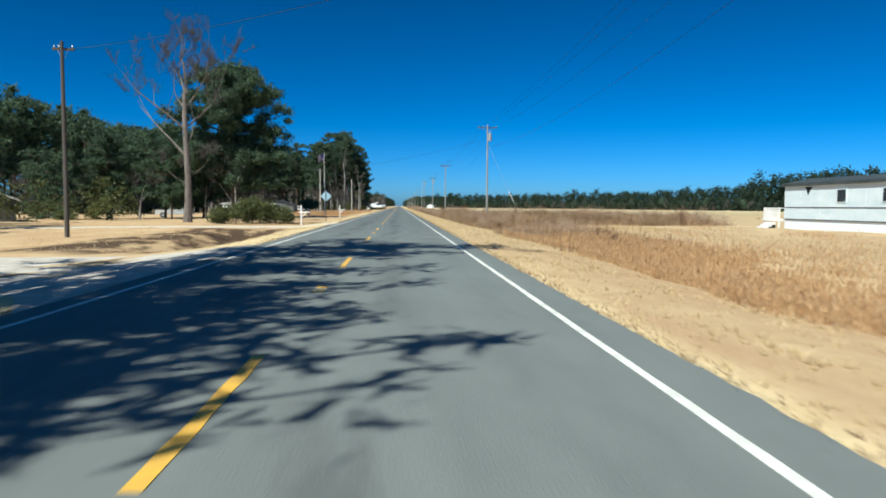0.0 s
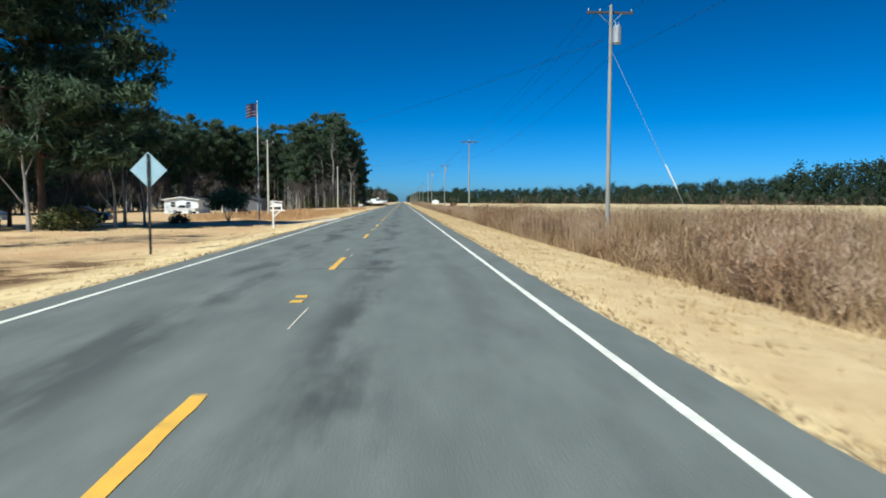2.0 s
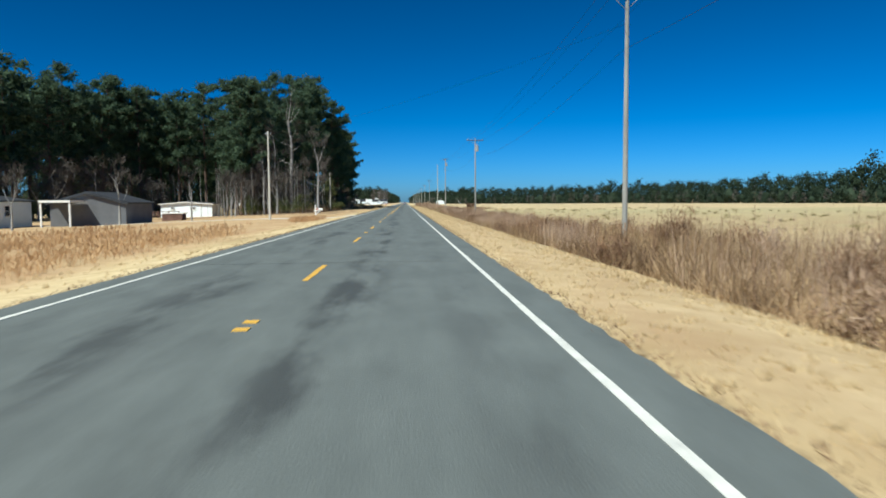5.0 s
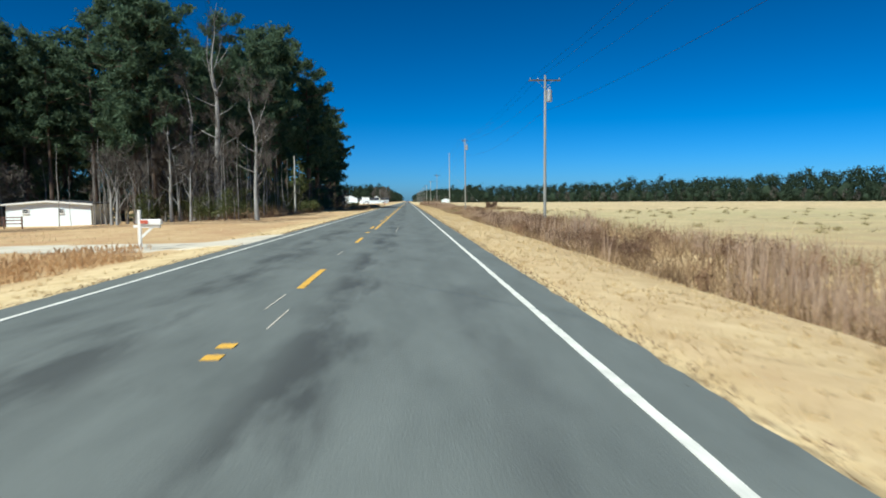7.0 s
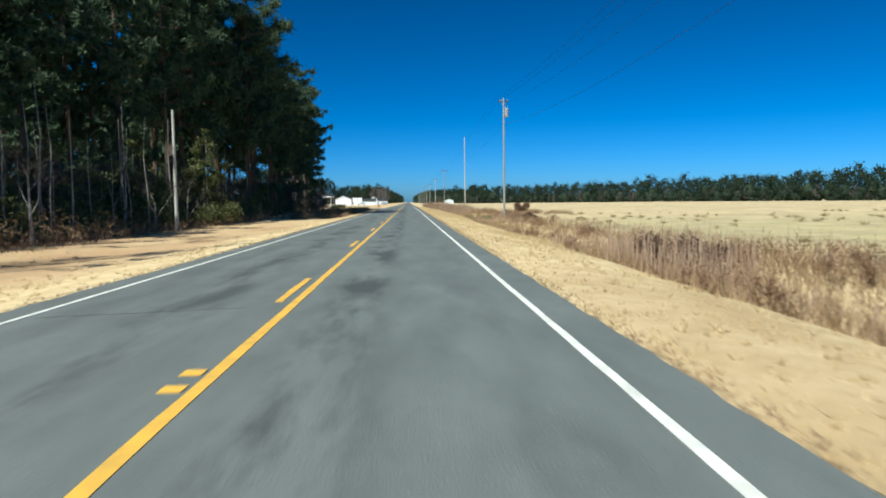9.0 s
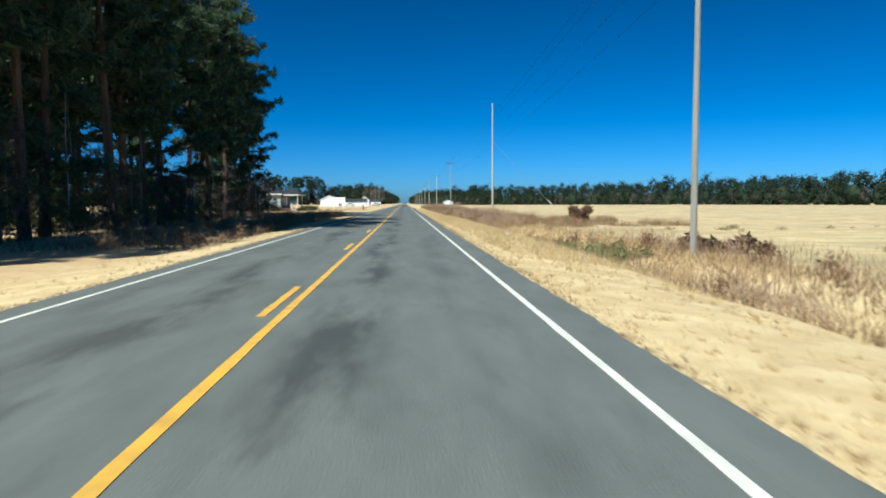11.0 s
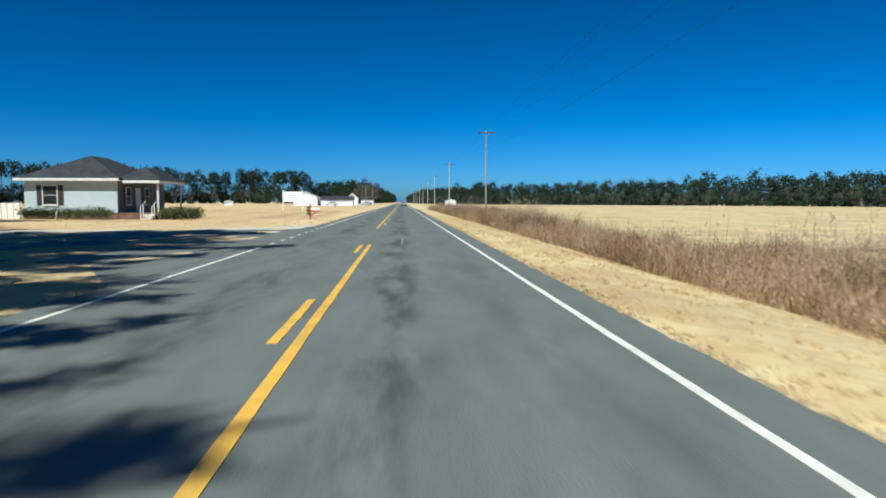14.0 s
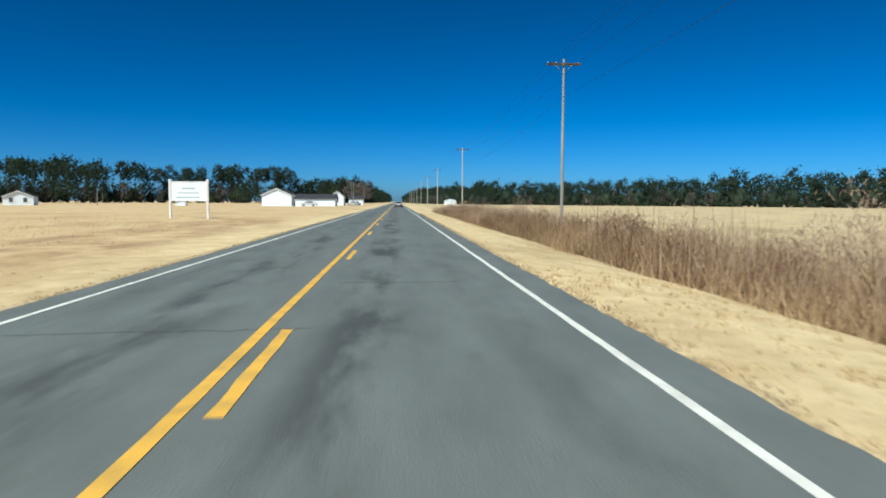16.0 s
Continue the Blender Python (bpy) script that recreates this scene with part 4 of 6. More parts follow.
    low = [(rng.uniform(-31, -20), rng.uniform(245, 254), rng.uniform(0.9, 1.5)) for _ in range(16)] + [(rng.uniform(-72, -54), rng.uniform(205, 245), rng.uniform(0.7, 1.2)) for _ in range(20)] + [(-15 - rng.uniform(0, 9), rng.uniform(246, 372), rng.uniform(0.4, 0.8)) for _ in range(40)]
    low += [(x + rng.uniform(2, 7), y - 3, rng.uniform(0.8, 1.4)) for x, y in along(line, 6, rng, 0, 0)]
    merged("undergrowth_stems", [arrays(m[0]) for m in small], low, random.Random(9), GREY_BARK, "grey stems of leafless undergrowth")
    merged("undergrowth_twigs", [arrays(m[1]) for m in small], low, random.Random(9), TWIG, "brown haze of leafless undergrowth twigs")
    # slender pale saplings
    sap = [arrays(mesh_of("sapling", Shape().tube([(0, 0, -0.3), (0.06 * k, 0.05, 2.5), (-0.05, 0.1 * k, 5.0), (0.1, 0.05, 7.6)], [0.05, 0.042, 0.03, 0.012], 4, False), GREY_BARK)) for k in range(3)]
    thinned = [(rng.uniform(-34, -15.5), rng.uniform(246, 262), rng.uniform(0.6, 1.3)) for _ in range(60)] + [(-15.5 - rng.uniform(0, 5), rng.uniform(262, 366), rng.uniform(0.5, 1.1)) for _ in range(60)]
    merged("saplings", sap, thinned, random.Random(17), GREY_BARK, "slender pale leafless saplings before the woods")
    # leafless hardwoods along the front of the woods
    r3 = np.random.default_rng(15)
    puff = []
    for k in range(2):
        cs = [(r3.uniform(-2, 2), r3.uniform(-2, 2), 2.0 + 6.0 * i / 11 + r3.uniform(-1, 1)) for i in range(12)]
        puff.append(leaf_cloud(r3, cs, [1.3] * 12, 900, 0.9, 1.0, 0.035))
    front = [(-74, 186), (-66, 222), (-54, 250), (-46, 264)]
    spots = [(x + rng.uniform(-5, 3), y + rng.uniform(-3, 3), rng.uniform(0.8, 1.35)) for x, y in along(front, 1.8, rng, 0, 0) + along([(-29, 256), (-19, 250)], 1.6, rng, 0, 0)]
    spots += [(x - rng.uniform(0, 5), y, rng.uniform(0.35, 0.7)) for x, y in along([(-19.5, 256), (-17.5, 296), (-14.8, 362)], 1.6, rng, 0, 0)]
    spots += [(x + rng.uniform(-3, 6), y - 2, rng.uniform(0.7, 1.1)) for x, y in along([(-90, 96), (-76, 140), (-68, 186)], 4.5, rng, 0, 0)]
    merged("leafless_hardwoods", puff, spots, random.Random(8), FAR_TWIG, "brown-grey leafless hardwoods before the pines")
    bushes = []
    for i in range(60):
        bushes.append((-15.2 - rng.uniform(0, 6), 246 + i * 2.1, rng.uniform(0.5, 1.3)))
    for x, y in along(line, 2.2, rng, 0, 0):
        bushes.append((x + rng.uniform(-3, 2), y - rng.uniform(0, 3), rng.uniform(0.8, 1.9)))
    for _ in range(40):
        bushes.append((rng.uniform(-62, -30), rng.uniform(46, 92), rng.uniform(0.6, 1.6)))
    for _ in range(14):
        bushes.append((rng.uniform(-27, -16), rng.uniform(247, 252), rng.uniform(0.5, 1.1)))
    for _ in range(75):
        x = rng.uniform(-26, -14.5)
        bushes.append((x, rng.uniform(250, 296), (0.55 - 0.13 * (x + 15.5)) * rng.uniform(0.6, 1.15)))
    r2 = np.random.default_rng(12)
    shrub = leaf_cloud(r2, [(0, 0, 1.2), (0.9, 0.3, 0.9), (-0.8, 0.4, 1.5), (0.2, -0.7, 2.2), (0, 0.5, 3.0)], [1.1, 0.9, 1.0, 0.9, 0.7], 640, 0.2, 0.9, 0.25)
    merged("woodland_shrubs", [shrub], bushes, random.Random(5), SHRUB, "dull green evergreen shrubs at the edge of the woods")


def far_woods():
    rng = random.Random(77)
    r2 = np.random.default_rng(90)

    def blob(height, width, low, count):
        cs, rs = [], []
        for i in range(9):
            k = i / 8
            z = height * (low + (1 - low) * k * 0.9)
            w = width * math.sin(math.pi * (0.25 + 0.7 * k)) * 0.55
            for _ in range(2):
                a = rng.uniform(0, 6.28)
                cs.append((math.cos(a) * w, math.sin(a) * w, z))
                rs.append(width * 0.36 * rng.uniform(0.7, 1.2))
        return leaf_cloud(r2, cs, rs, int(count * 1.9), 0.85, 0.8, 0.5)

    def thicket(height, width, count):
        """A low wide mass of small trees: a lumpy heart under loose leaves."""
        ball = bmesh.new()
        bmesh.ops.create_icosphere(ball, subdivisions=2, radius=1.0)
        heart = np.array([tuple(q.co) for q in ball.verts])
        heart_f = np.array([[q.index for q in face.verts] for face in ball.faces])
        ball.free()
        heart = heart * np.array((width * 0.5, width * 0.5, height * 0.5)) * r2.uniform(0.4, 0.8, (len(heart), 1)) + np.array((0, 0, height * 0.34))
        cs = [(r2.uniform(-0.5, 0.5) * width, r2.uniform(-0.5, 0.5) * width, height * r2.uniform(0.02, 0.95)) for _ in range(16)]
        v, f = leaf_cloud(r2, cs, [width * 0.16] * 16, int(count * 0.85), 1.15, 0.9)
        return np.concatenate((v, heart)), np.concatenate((f, heart_f + len(v)))

    full = [blob(19, 8, 0.25, 190), blob(20.5, 7.5, 0.3, 180), blob(17, 9, 0.2, 200)]
    low_mass = [thicket(14.5, 13, 270), thicket(12.5, 13, 270)]
    tall = [blob(24, 5.6, 0.68, 170), blob(25, 6.2, 0.64, 170)]
    right = [(345, -150), (330, 0), (300, 450), (275, 590), (236, 760), (160, 900), (84, 1010), (34, 1250), (22, 2200)]
    spots = []
    for x, y in along(right, 6.0, rng, 0, 0):
        spots.append((x + rng.uniform(0, 5), y + rng.uniform(0, 5), rng.choice((0.85, 0.9, 0.95, 1.1)) * rng.uniform(0.9, 1.05) * (1.55 - 0.4 * ramp(y, 500, 580) - 0.11 * ramp(y, 600, 640))))
    for x, y in along(right, 6, rng, 0, 0):
        spots.append((x + rng.uniform(5, 16), y + rng.uniform(3, 12), rng.uniform(0.88, 1.08) * (1.42 - 0.4 * ramp(y, 500, 580))))
    skirt = [(x + rng.uniform(-3, 1), y + rng.uniform(-2, 2), rng.uniform(0.28, 0.5)) for x, y in along(right[:8], 3.0, rng, 0, 0)]
    mass = [(x + rng.uniform(-2, 4), y + rng.uniform(-2, 4), rng.uniform(0.8, 1.25)) for x, y in along(right[:8], 4.6, rng, 0, 0) + along(right[7:], 12, rng, 0, 0)]
    merged("far_thicket", low_mass, mass + skirt, random.Random(12), FAR_LEAF, "dense dark green thicket below the far woods")
    merged("far_woods", full, spots, random.Random(1), FAR_LEAF, "low dark green line of woods across the field")
    brown = [(x - rng.uniform(1, 5), y - rng.uniform(1, 4), rng.uniform(0.35, 0.6)) for x, y in along(right, 13, rng, 0, 0)]
    merged("far_bare_trees", full, brown, random.Random(2), FAR_TWIG, "brown leafless trees in front of the far woods")
    left = [(-330, 600), (-215, 800), (-140, 850), (-70, 880), (-45, 980), (-26, 1050), (-22, 2200)]
    tops = [(x + rng.uniform(-6, 6), y + rng.uniform(0, 15), rng.uniform(0.85, 1.08)) for x, y in along(left[:4], 2.7, rng, 0, 0)]
    trunk = Shape().tube([(0, 0, -0.5), (0, 0, 17)], [0.26, 0.14], 4, False)
    tm = arrays(mesh_of("far_trunk", trunk, PINE_BARK))
    merged("far_pines", tall, tops, random.Random(3), FAR_LEAF, "row of tall thin far pines")
    merged("far_pine_trunks", [tm], tops, random.Random(3), PINE_BARK, "thin trunks of the far pines")
    filler = [(x + rng.uniform(-8, 8), y + rng.uniform(8, 25), rng.uniform(0.5, 0.75) + 0.28 * ramp(x, -190, -110)) for x, y in along(left[:6], 4.0, rng, 0, 0) + along(left[5:], 14, rng, 0, 0)]
    filler += [(-38 + rng.uniform(-16, 18), 900 + rng.uniform(-25, 40), rng.uniform(0.75, 1.0)) for _ in range(26)]
    filler += [(-150 + rng.uniform(-14, 14), 690 + rng.uniform(10, 40), rng.uniform(0.9, 1.15)) for _ in range(10)]
    filler += [(-85 + rng.uniform(-14, 14), 760 + rng.uniform(-8, 30), rng.uniform(0.5, 0.8)) for _ in range(10)]
    mass = [(x + rng.uniform(-3, 3), y + rng.uniform(6, 14), rng.uniform(0.6, 0.95)) for x, y in along(left[:6], 4.6, rng, 0, 0) + along(left[5:], 14, rng, 0, 0)]
    merged("far_left_thicket", low_mass, mass, random.Random(13), FAR_LEAF, "dense dark green thicket beyond the houses")
    merged("far_left_woods", full, filler, random.Random(4), FAR_LEAF, "dark green woods beyond the houses")
    haze = [(-24 + rng.uniform(-9, 6), 850 + rng.uniform(0, 60), rng.uniform(0.6, 0.9)) for _ in range(7)] + [(x, y, rng.uniform(0.4, 0.7)) for x, y in along(left[:4], 12, rng, 0, 0)]
    merged("far_left_bare_trees", full, haze, random.Random(6), FAR_TWIG, "brown leafless trees beside the far houses")


def yard_trees():
    big = bare_tree_meshes(6, 21, 0.95, 46, limbs=((6.6, -0.8, 0.2, 0.6, 5.6, 0.14), (9.3, -0.75, -0.2, 0.5, 5.0, 0.13), (9.6, 0.6, 0.2, 0.7, 4.4, 0.12), (7.9, 0.2, 0.8, 0.6, 3.6, 0.08), (11.2, -0.6, 0.5, 0.7, 4.2, 0.1),
                                                   (11.6, 0.6, -0.4, 0.7, 3.8, 0.1), (4.6, 0.8, 0.1, 0.35, 2.2, 0.06), (3.9, -0.8, 0.3, 0.3, 1.9, 0.05)), bark=BROWN_BARK)
    place_tree("bare_tree", big, -20.2, 70.5, "tall leafless tree with grey-brown bark", "tree")
    lone = pine_meshes(71, 20.5, 0.24, 6.4, 80000, 0.34, 0.45, 26)
    place_tree("pine_tree", lone, -21.5, 95, "broad dark green pine beside the yard", "tree")
    side = pine_meshes(72, 15, 0.16, 5.0, 11000, 0.42)
    for x, y, s, turn in ((-28.5, 91, 0.68, 0), (-32, 99, 0.85, 80), (-27.5, 102, 0.75, 150), (-37, 93, 0.75, 220)):
        place_tree("pine_tree", side, x, y, "dark green pine beside the yard", "tree", "yard pines", turn, s)
    shade = [pine_meshes(73, 16, 0.36, 3.6, 3400, 0.36), pine_meshes(74, 15, 0.32, 3.8, 3400, 0.36)]
    for i, (x, y, s) in enumerate(((-11, 0.5, 1.05), (-9.6, 11.8, 1.3), (-10.8, 5.2, 1.05), (-12, -6.5, 1.0), (-12.5, 4.2, 1.0), (-9.7, -3.4, 1.0), (-12.2, -2.2, 1.1))):
        place_tree("pine_tree", shade[i % 2], x, y, "dark green pine shading the road", "tree", "roadside pines", i * 70.0, s)
    # leafless trees before the woods
    for i, (x, y, h, turn) in enumerate(((-21.7, 251, 17, 0), (-18.6, 249.5, 22.5, 120), (-12.9, 241.9, 13.5, 200), (-23.5, 249, 13, 80))):
        place_tree("bare_tree", bare_tree_meshes(80 + i, h, 0.5, 14, limbs=tuple((h * (0.24 + 0.05 * k), math.cos(k * 2.1 + i), math.sin(k * 2.1 + i), 0.35, h * (0.13 - 0.006 * k), 0.055) for k in range(8))), x, y, "leafless grey tree before the woods", "tree", "leafless trees before the woods", turn)
    for i, (x, y, h) in enumerate(((-30, 84, 8), (-17, 100, 7), (-26, 98, 9), (-52, 196, 10), (-38, 196, 9), (-31, 205, 11), (-25, 212, 9), (-24, 103, 6), (-33, 60, 6.5), (-40, 52, 7), (-20, 90.5, 11), (-17.6, 96.5, 9.5), (-18.6, 100.5, 9))):
        place_tree("bare_tree", bare_tree_meshes(95 + i, h, 0.8, 6), x, y, "small leafless tree in a yard", "tree", "yard trees", i * 50)
    spruce = pine_meshes(76, 8, 0.02, 2.4, 4200, 0.3)
    for x, y, s in ((-41, 88, 1.05), (-45, 91, 1.1), (-38.5, 92, 0.9), (-31, 52, 1.0), (-36, 57, 1.2), (-42, 64, 1.3), (-47, 60, 1.3), (-27, 41, 0.75), (-52, 75, 1.5), (-56, 90, 1.6)):
        place_tree("evergreen_tree", spruce, x, y, "dark evergreen tree in a yard", "tree", "yard evergreens", x * 9, s)
    place_tree("evergreen_tree", pine_meshes(77, 9, 0.1, 3.0, 5200, 0.32), -33, 398, "dark green evergreen beside the white house", "tree")


def shrub_thing(name, x, y, blobs, count, leaf, label, stems=(), seed=1, mat=None):
    ob = thing(name, x, y, land(x, y), label, "shrub")
    rng = np.random.default_rng(seed)
    v, f = leaf_cloud(rng, [b[:3] for b in blobs], [b[3] for b in blobs], count, leaf, 0.8)
    tagged(part("foliage", soup("foliage", v, f, mat or SHRUB), None, ob), kind="stuff")
    for a, b in stems:
        part("stem", Shape().tube([a, b], [0.05, 0.03], 5), GREY_BARK, ob)
    return ob


def shrubs():
    rng = random.Random(2)
    blobs = []
    for _ in range(120):
        u = rng.uniform(-1, 1)
        blobs.append((3.6 * u, rng.uniform(-1.4, 1.4), 0.35 + rng.uniform(0.0, 1.75) * (1 - u * u * 0.75), rng.uniform(0.5, 0.8)))
    shrub_thing("evergreen_shrub", -12.6, 65.5, blobs, 30000, 0.105, "wide rounded green evergreen shrub in a yard", [((u, 0.1 * k, -0.1), (u * 1.15, 0.2 * k, 1.3)) for k, u in enumerate((-2.6, -1.5, -0.5, 0.6, 1.7, 2.7))], seed=3)
    dome = [(math.cos(a) * r, math.sin(a) * r, 1.75 + h, 0.7) for a, r, h in [(i * 0.9, 0.95 + 0.1 * (i % 3), 0.45 * (i % 2) - 0.1) for i in range(8)]] + [(0, 0, 2.3, 0.8)]
    shrub_thing("dark_shrub", -12.75, 106.5, dome, 4500, 0.16, "round dark evergreen shrub on several stems", [((0, 0, 0), (0.5 * math.cos(a), 0.5 * math.sin(a), 1.4)) for a in (0.4, 1.6, 2.8, 4, 5.2)], 4, NEEDLE)
    for x, y, n, long in ((-25.2, 404.6, 14, 3.2), (-16.6, 405.2, 9, 1.3)):
        low = [(-long + 2 * long * i / (n - 1), 0.15 * (-1) ** i, 0.55, 0.58) for i in range(n)]
        shrub_thing("clipped_hedge", x, y, low, 5200, 0.11, "low clipped green hedge before the white house", seed=n)
    # loose cone-shaped young evergreens in front of the woods
    for k, (x, y, high, wide) in enumerate(((-15.3, 283, 8.4, 3.5), (-18.6, 276, 7.0, 3.2), (-23.0, 270, 6.2, 3.4), (-20.0, 281, 7.8, 2.9))):
        cone = []
        for _ in range(46):
            h, a = rng.random() ** 1.3, rng.uniform(0, 6.28)
            r = wide * (1 - h) ** 0.8 * rng.uniform(0.25, 1.0)
            cone.append((r * math.cos(a), r * math.sin(a), 0.5 + h * (high - 0.8), 0.3 + 0.55 * (1 - h) * rng.uniform(0.6, 1.1)))
        shrub_thing("young_evergreen", x, y, cone, 9000, 0.17, "loose cone-shaped young evergreen before the woods", [((0, 0, -0.2), (0.1, 0.05, high * 0.9))], 60 + k)
    for x, y, s in ((-15.6, 103, 0.55), (-16.5, 128, 0.6)):
        shrub_thing("dry_shrub", x, y, [(0, 0, s * 0.8, s), (s * 0.8, 0.2, s * 0.6, s * 0.7), (-s * 0.7, 0.1, s * 0.6, s * 0.7)], 900, 0.14, "low brown dry shrub in a yard", seed=int(s * 100), mat=BRUSH)
    low = [(0, 0, 0.7, 0.95), (1.1, 0.2, 0.55, 0.75), (-1.0, 0.1, 0.6, 0.8), (0.4, -0.4, 1.0, 0.6)]
    shrub_thing("olive_shrub", -18.6, 92.0, low, 2600, 0.16, "low olive green shrub in a yard", seed=21)
    heap = [(rng.uniform(-1.3, 1.3), rng.uniform(-1.0, 1.0), rng.uniform(0.3, 1.75), 0.5) for _ in range(22)]
    shrub_thing("brush_thicket", 25.2, 364.2, heap, 4200, 0.17, "dark leafless thicket beside a guy wire", seed=9, mat=BRUSH)
    heap = [(rng.uniform(-2.1, 2.1), rng.uniform(-0.8, 0.8), rng.uniform(0.05, 0.4), 0.4) for _ in range(10)]
    shrub_thing("brush_pile", 14.3, 301.5, heap, 1800, 0.22, "low dark brush heap beside a utility pole", seed=10, mat=BRUSH)
    heap = [(rng.uniform(-0.9, 0.9), rng.uniform(-1.6, 1.6), rng.uniform(0.3, 0.9), 0.45) for _ in range(10)]
    shrub_thing("ditch_bush", 10.2, 245.5, heap, 3000, 0.14, "dark leafless bush in the ditch", seed=11, mat=BRUSH)


# ---- poles and wires ----
def utility_pole(x, y, top, arm=0.0, transformer=False, mat=None, label="", lean=0.0, insulators=True, double=False):
    z = land(x, y)
    ob = thing("utility_pole", x, y, z, label or "weathered wooden utility pole", "pole", "utility poles")
    h = top - z
    part("pole", Shape().tube([(0, 0, -0.4), (0, 0, h * 0.5), (lean, 0, h)], [0.125, 0.108, 0.08], 10), mat or POLE_WOOD, ob, smooth=False)
    if arm:
        for dy in ((-0.17, 0.17) if double else (0.17,)):
            part("crossarm", Shape().box(-arm, arm, dy - 0.05, dy + 0.05, h - 0.42, h - 0.3), DARK_POLE, ob, "dark wooden crossarm", bevel=0.01)
        for sx in (-1, 1):
            part("brace", Shape().tube([(sx * arm * 0.5, 0.12, h - 0.42), (0.0, 0.12, h - 1.0)], [0.018, 0.018], 4), STEEL, ob)
        for px in (-arm + 0.1, -arm * 0.42, arm - 0.1):
            part("insulator", Shape().tube([(px, 0.17, h - 0.3), (px, 0.17, h - 0.24), (px, 0.17, h - 0.2), (px, 0.17, h - 0.14)], [0.025, 0.05, 0.035, 0.03], 8), STEEL, ob)
    elif insulators:
        part("insulator", Shape().tube([(0, 0, h), (0, 0, h + 0.12), (0, 0, h + 0.2)], [0.03, 0.05, 0.03], 8), STEEL, ob)
    if transformer:
        tank = part("transformer", Shape().tube([(0.28, -0.18, h - 2.05), (0.28, -0.18, h - 2.0), (0.28, -0.18, h - 1.2), (0.28, -0.18, h - 1.12)], [0.2, 0.23, 0.23, 0.15], 14), STEEL, ob, "grey steel transformer can")
        for dx in (-0.08, 0.08):
            part("bushing", Shape().tube([(0.28 + dx, -0.18, h - 1.12), (0.28 + dx, -0.18, h - 0.92)], [0.03, 0.02], 6), STEEL, tank)
    return ob


def wire(points, sag, label="thin dark overhead wire", radius=0.009):
    """A hanging wire from point to point."""
    sh = Shape()
    pts = []
    for a, b in zip(points, points[1:]):
        a, b = Vector(a), Vector(b)
        for i in range(14):
            k = i / 14
            pts.append(a.lerp(b, k) - Vector((0, 0, 4 * sag * k * (1 - k))))
    pts.append(Vector(points[-1]))
    sh.tube(pts, [radius] * len(pts), 4, False)
    return tagged(new("overhead_wire", mesh_of("overhead_wire", sh, WIRE)), label, "wire", "overhead wires")


RIGHT_POLES = [(12.3, 14, 11.4), (12.5, 86, 11.75), (11.9, 155.6, 11.0), (12.6, 228.2, 11.1), (12.3, 299, 12.6), (13.6, 449, 11.9), (13.7, 527, 11.6), (13.7, 606, 11.4), (13.6, 671, 11.4), (13.6, 742, 11.3),
               (13.6, 815, 11.3), (13.6, 890, 11.2), (13.6, 965, 11.2), (13.6, 1045, 11.2)]


def poles():
    for i, (x, y, top) in enumerate(RIGHT_POLES):
        # sunlight on the far poles is put into their colour by a paler wood
        utility_pole(x, y, top, 0.55 if i == 4 else 1.25, i in (1, 3, 4), PALE_POLE if i > 5 else None, "weathered wooden utility pole with a crossarm" + (" and a grey transformer" if i in (1, 3, 4) else ""), double=i in (2, 5))
    utility_pole(13.5, 365.3, 14.6, 0, False, PALE_POLE, "tall new pale wooden pole without a crossarm", insulators=False)
    spans = [(x, y, top - 0.2) for x, y, top in RIGHT_POLES[:9]]
    for dx in (-1.1, -0.5, 1.1):
        wire([(x + dx, y + 0.17, z) for x, y, z in spans], 0.9)
    wire([(x - 0.15, y, z - 2.6) for x, y, z in spans], 1.2)
    # left side
    a = utility_pole(-16.0, 36.5, 9.75, 0.55, False, DARK_POLE, label="dark wooden pole with a short crossarm")
    b = utility_pole(-13.1, 125.2, 8.1, 0.65, False, PALE_POLE, label="weathered wooden pole with a short crossarm")
    c = utility_pole(-12.35, 197.2, 8.9, 0.35, False, PALE_POLE, "pale wooden service pole with a short arm")
    utility_pole(-14.15, 272, 7.85, 0, False, PALE_POLE, "short pale wooden pole before the woods", insulators=False)
    for x, y, top in ((-87, 606, 5), (-21, 735, 11), (-17, 780, 11), (-14, 640, 8)):
        utility_pole(x, y, top, 0, False, label="far weathered wooden pole")
    wire([(12.1, 86, 9.9), (-13.1, 125.2, 7.9)], 0.7, "service wire across the road", 0.011)
    wire([(12.0, 155.6, 9.4), (-12.35, 197.2, 8.6)], 0.7, "service wire across the road", 0.006)
    wire([(12.1, 14, 9.4), (-16, 36.5, 9.3)], 0.7, "service wire across the road", 0.011)
    for top_at, foot, guard in (((12.5, 86, 9.5), (16.75, 83.8, land(16.75, 83.8)), 0.39), ((13.6, 365.3, 9.5), (23.5, 364.5, land(23.5, 364.5)), 0.27)):
        top_v, foot_v = Vector(top_at), Vector(foot)
        guy = thing("guy_wire", *foot, "steel guy wire with a pale plastic guard", "guy wire")
        part("cable", Shape().tube([(0, 0, -0.1), top_v - foot_v], [0.012, 0.012], 5), STEEL, guy)
        part("guard", Shape().tube([(top_v - foot_v) * guard * 0.68, (top_v - foot_v) * guard], [0.035, 0.035], 8), WHITE_PAINT, guy, "pale plastic guard")


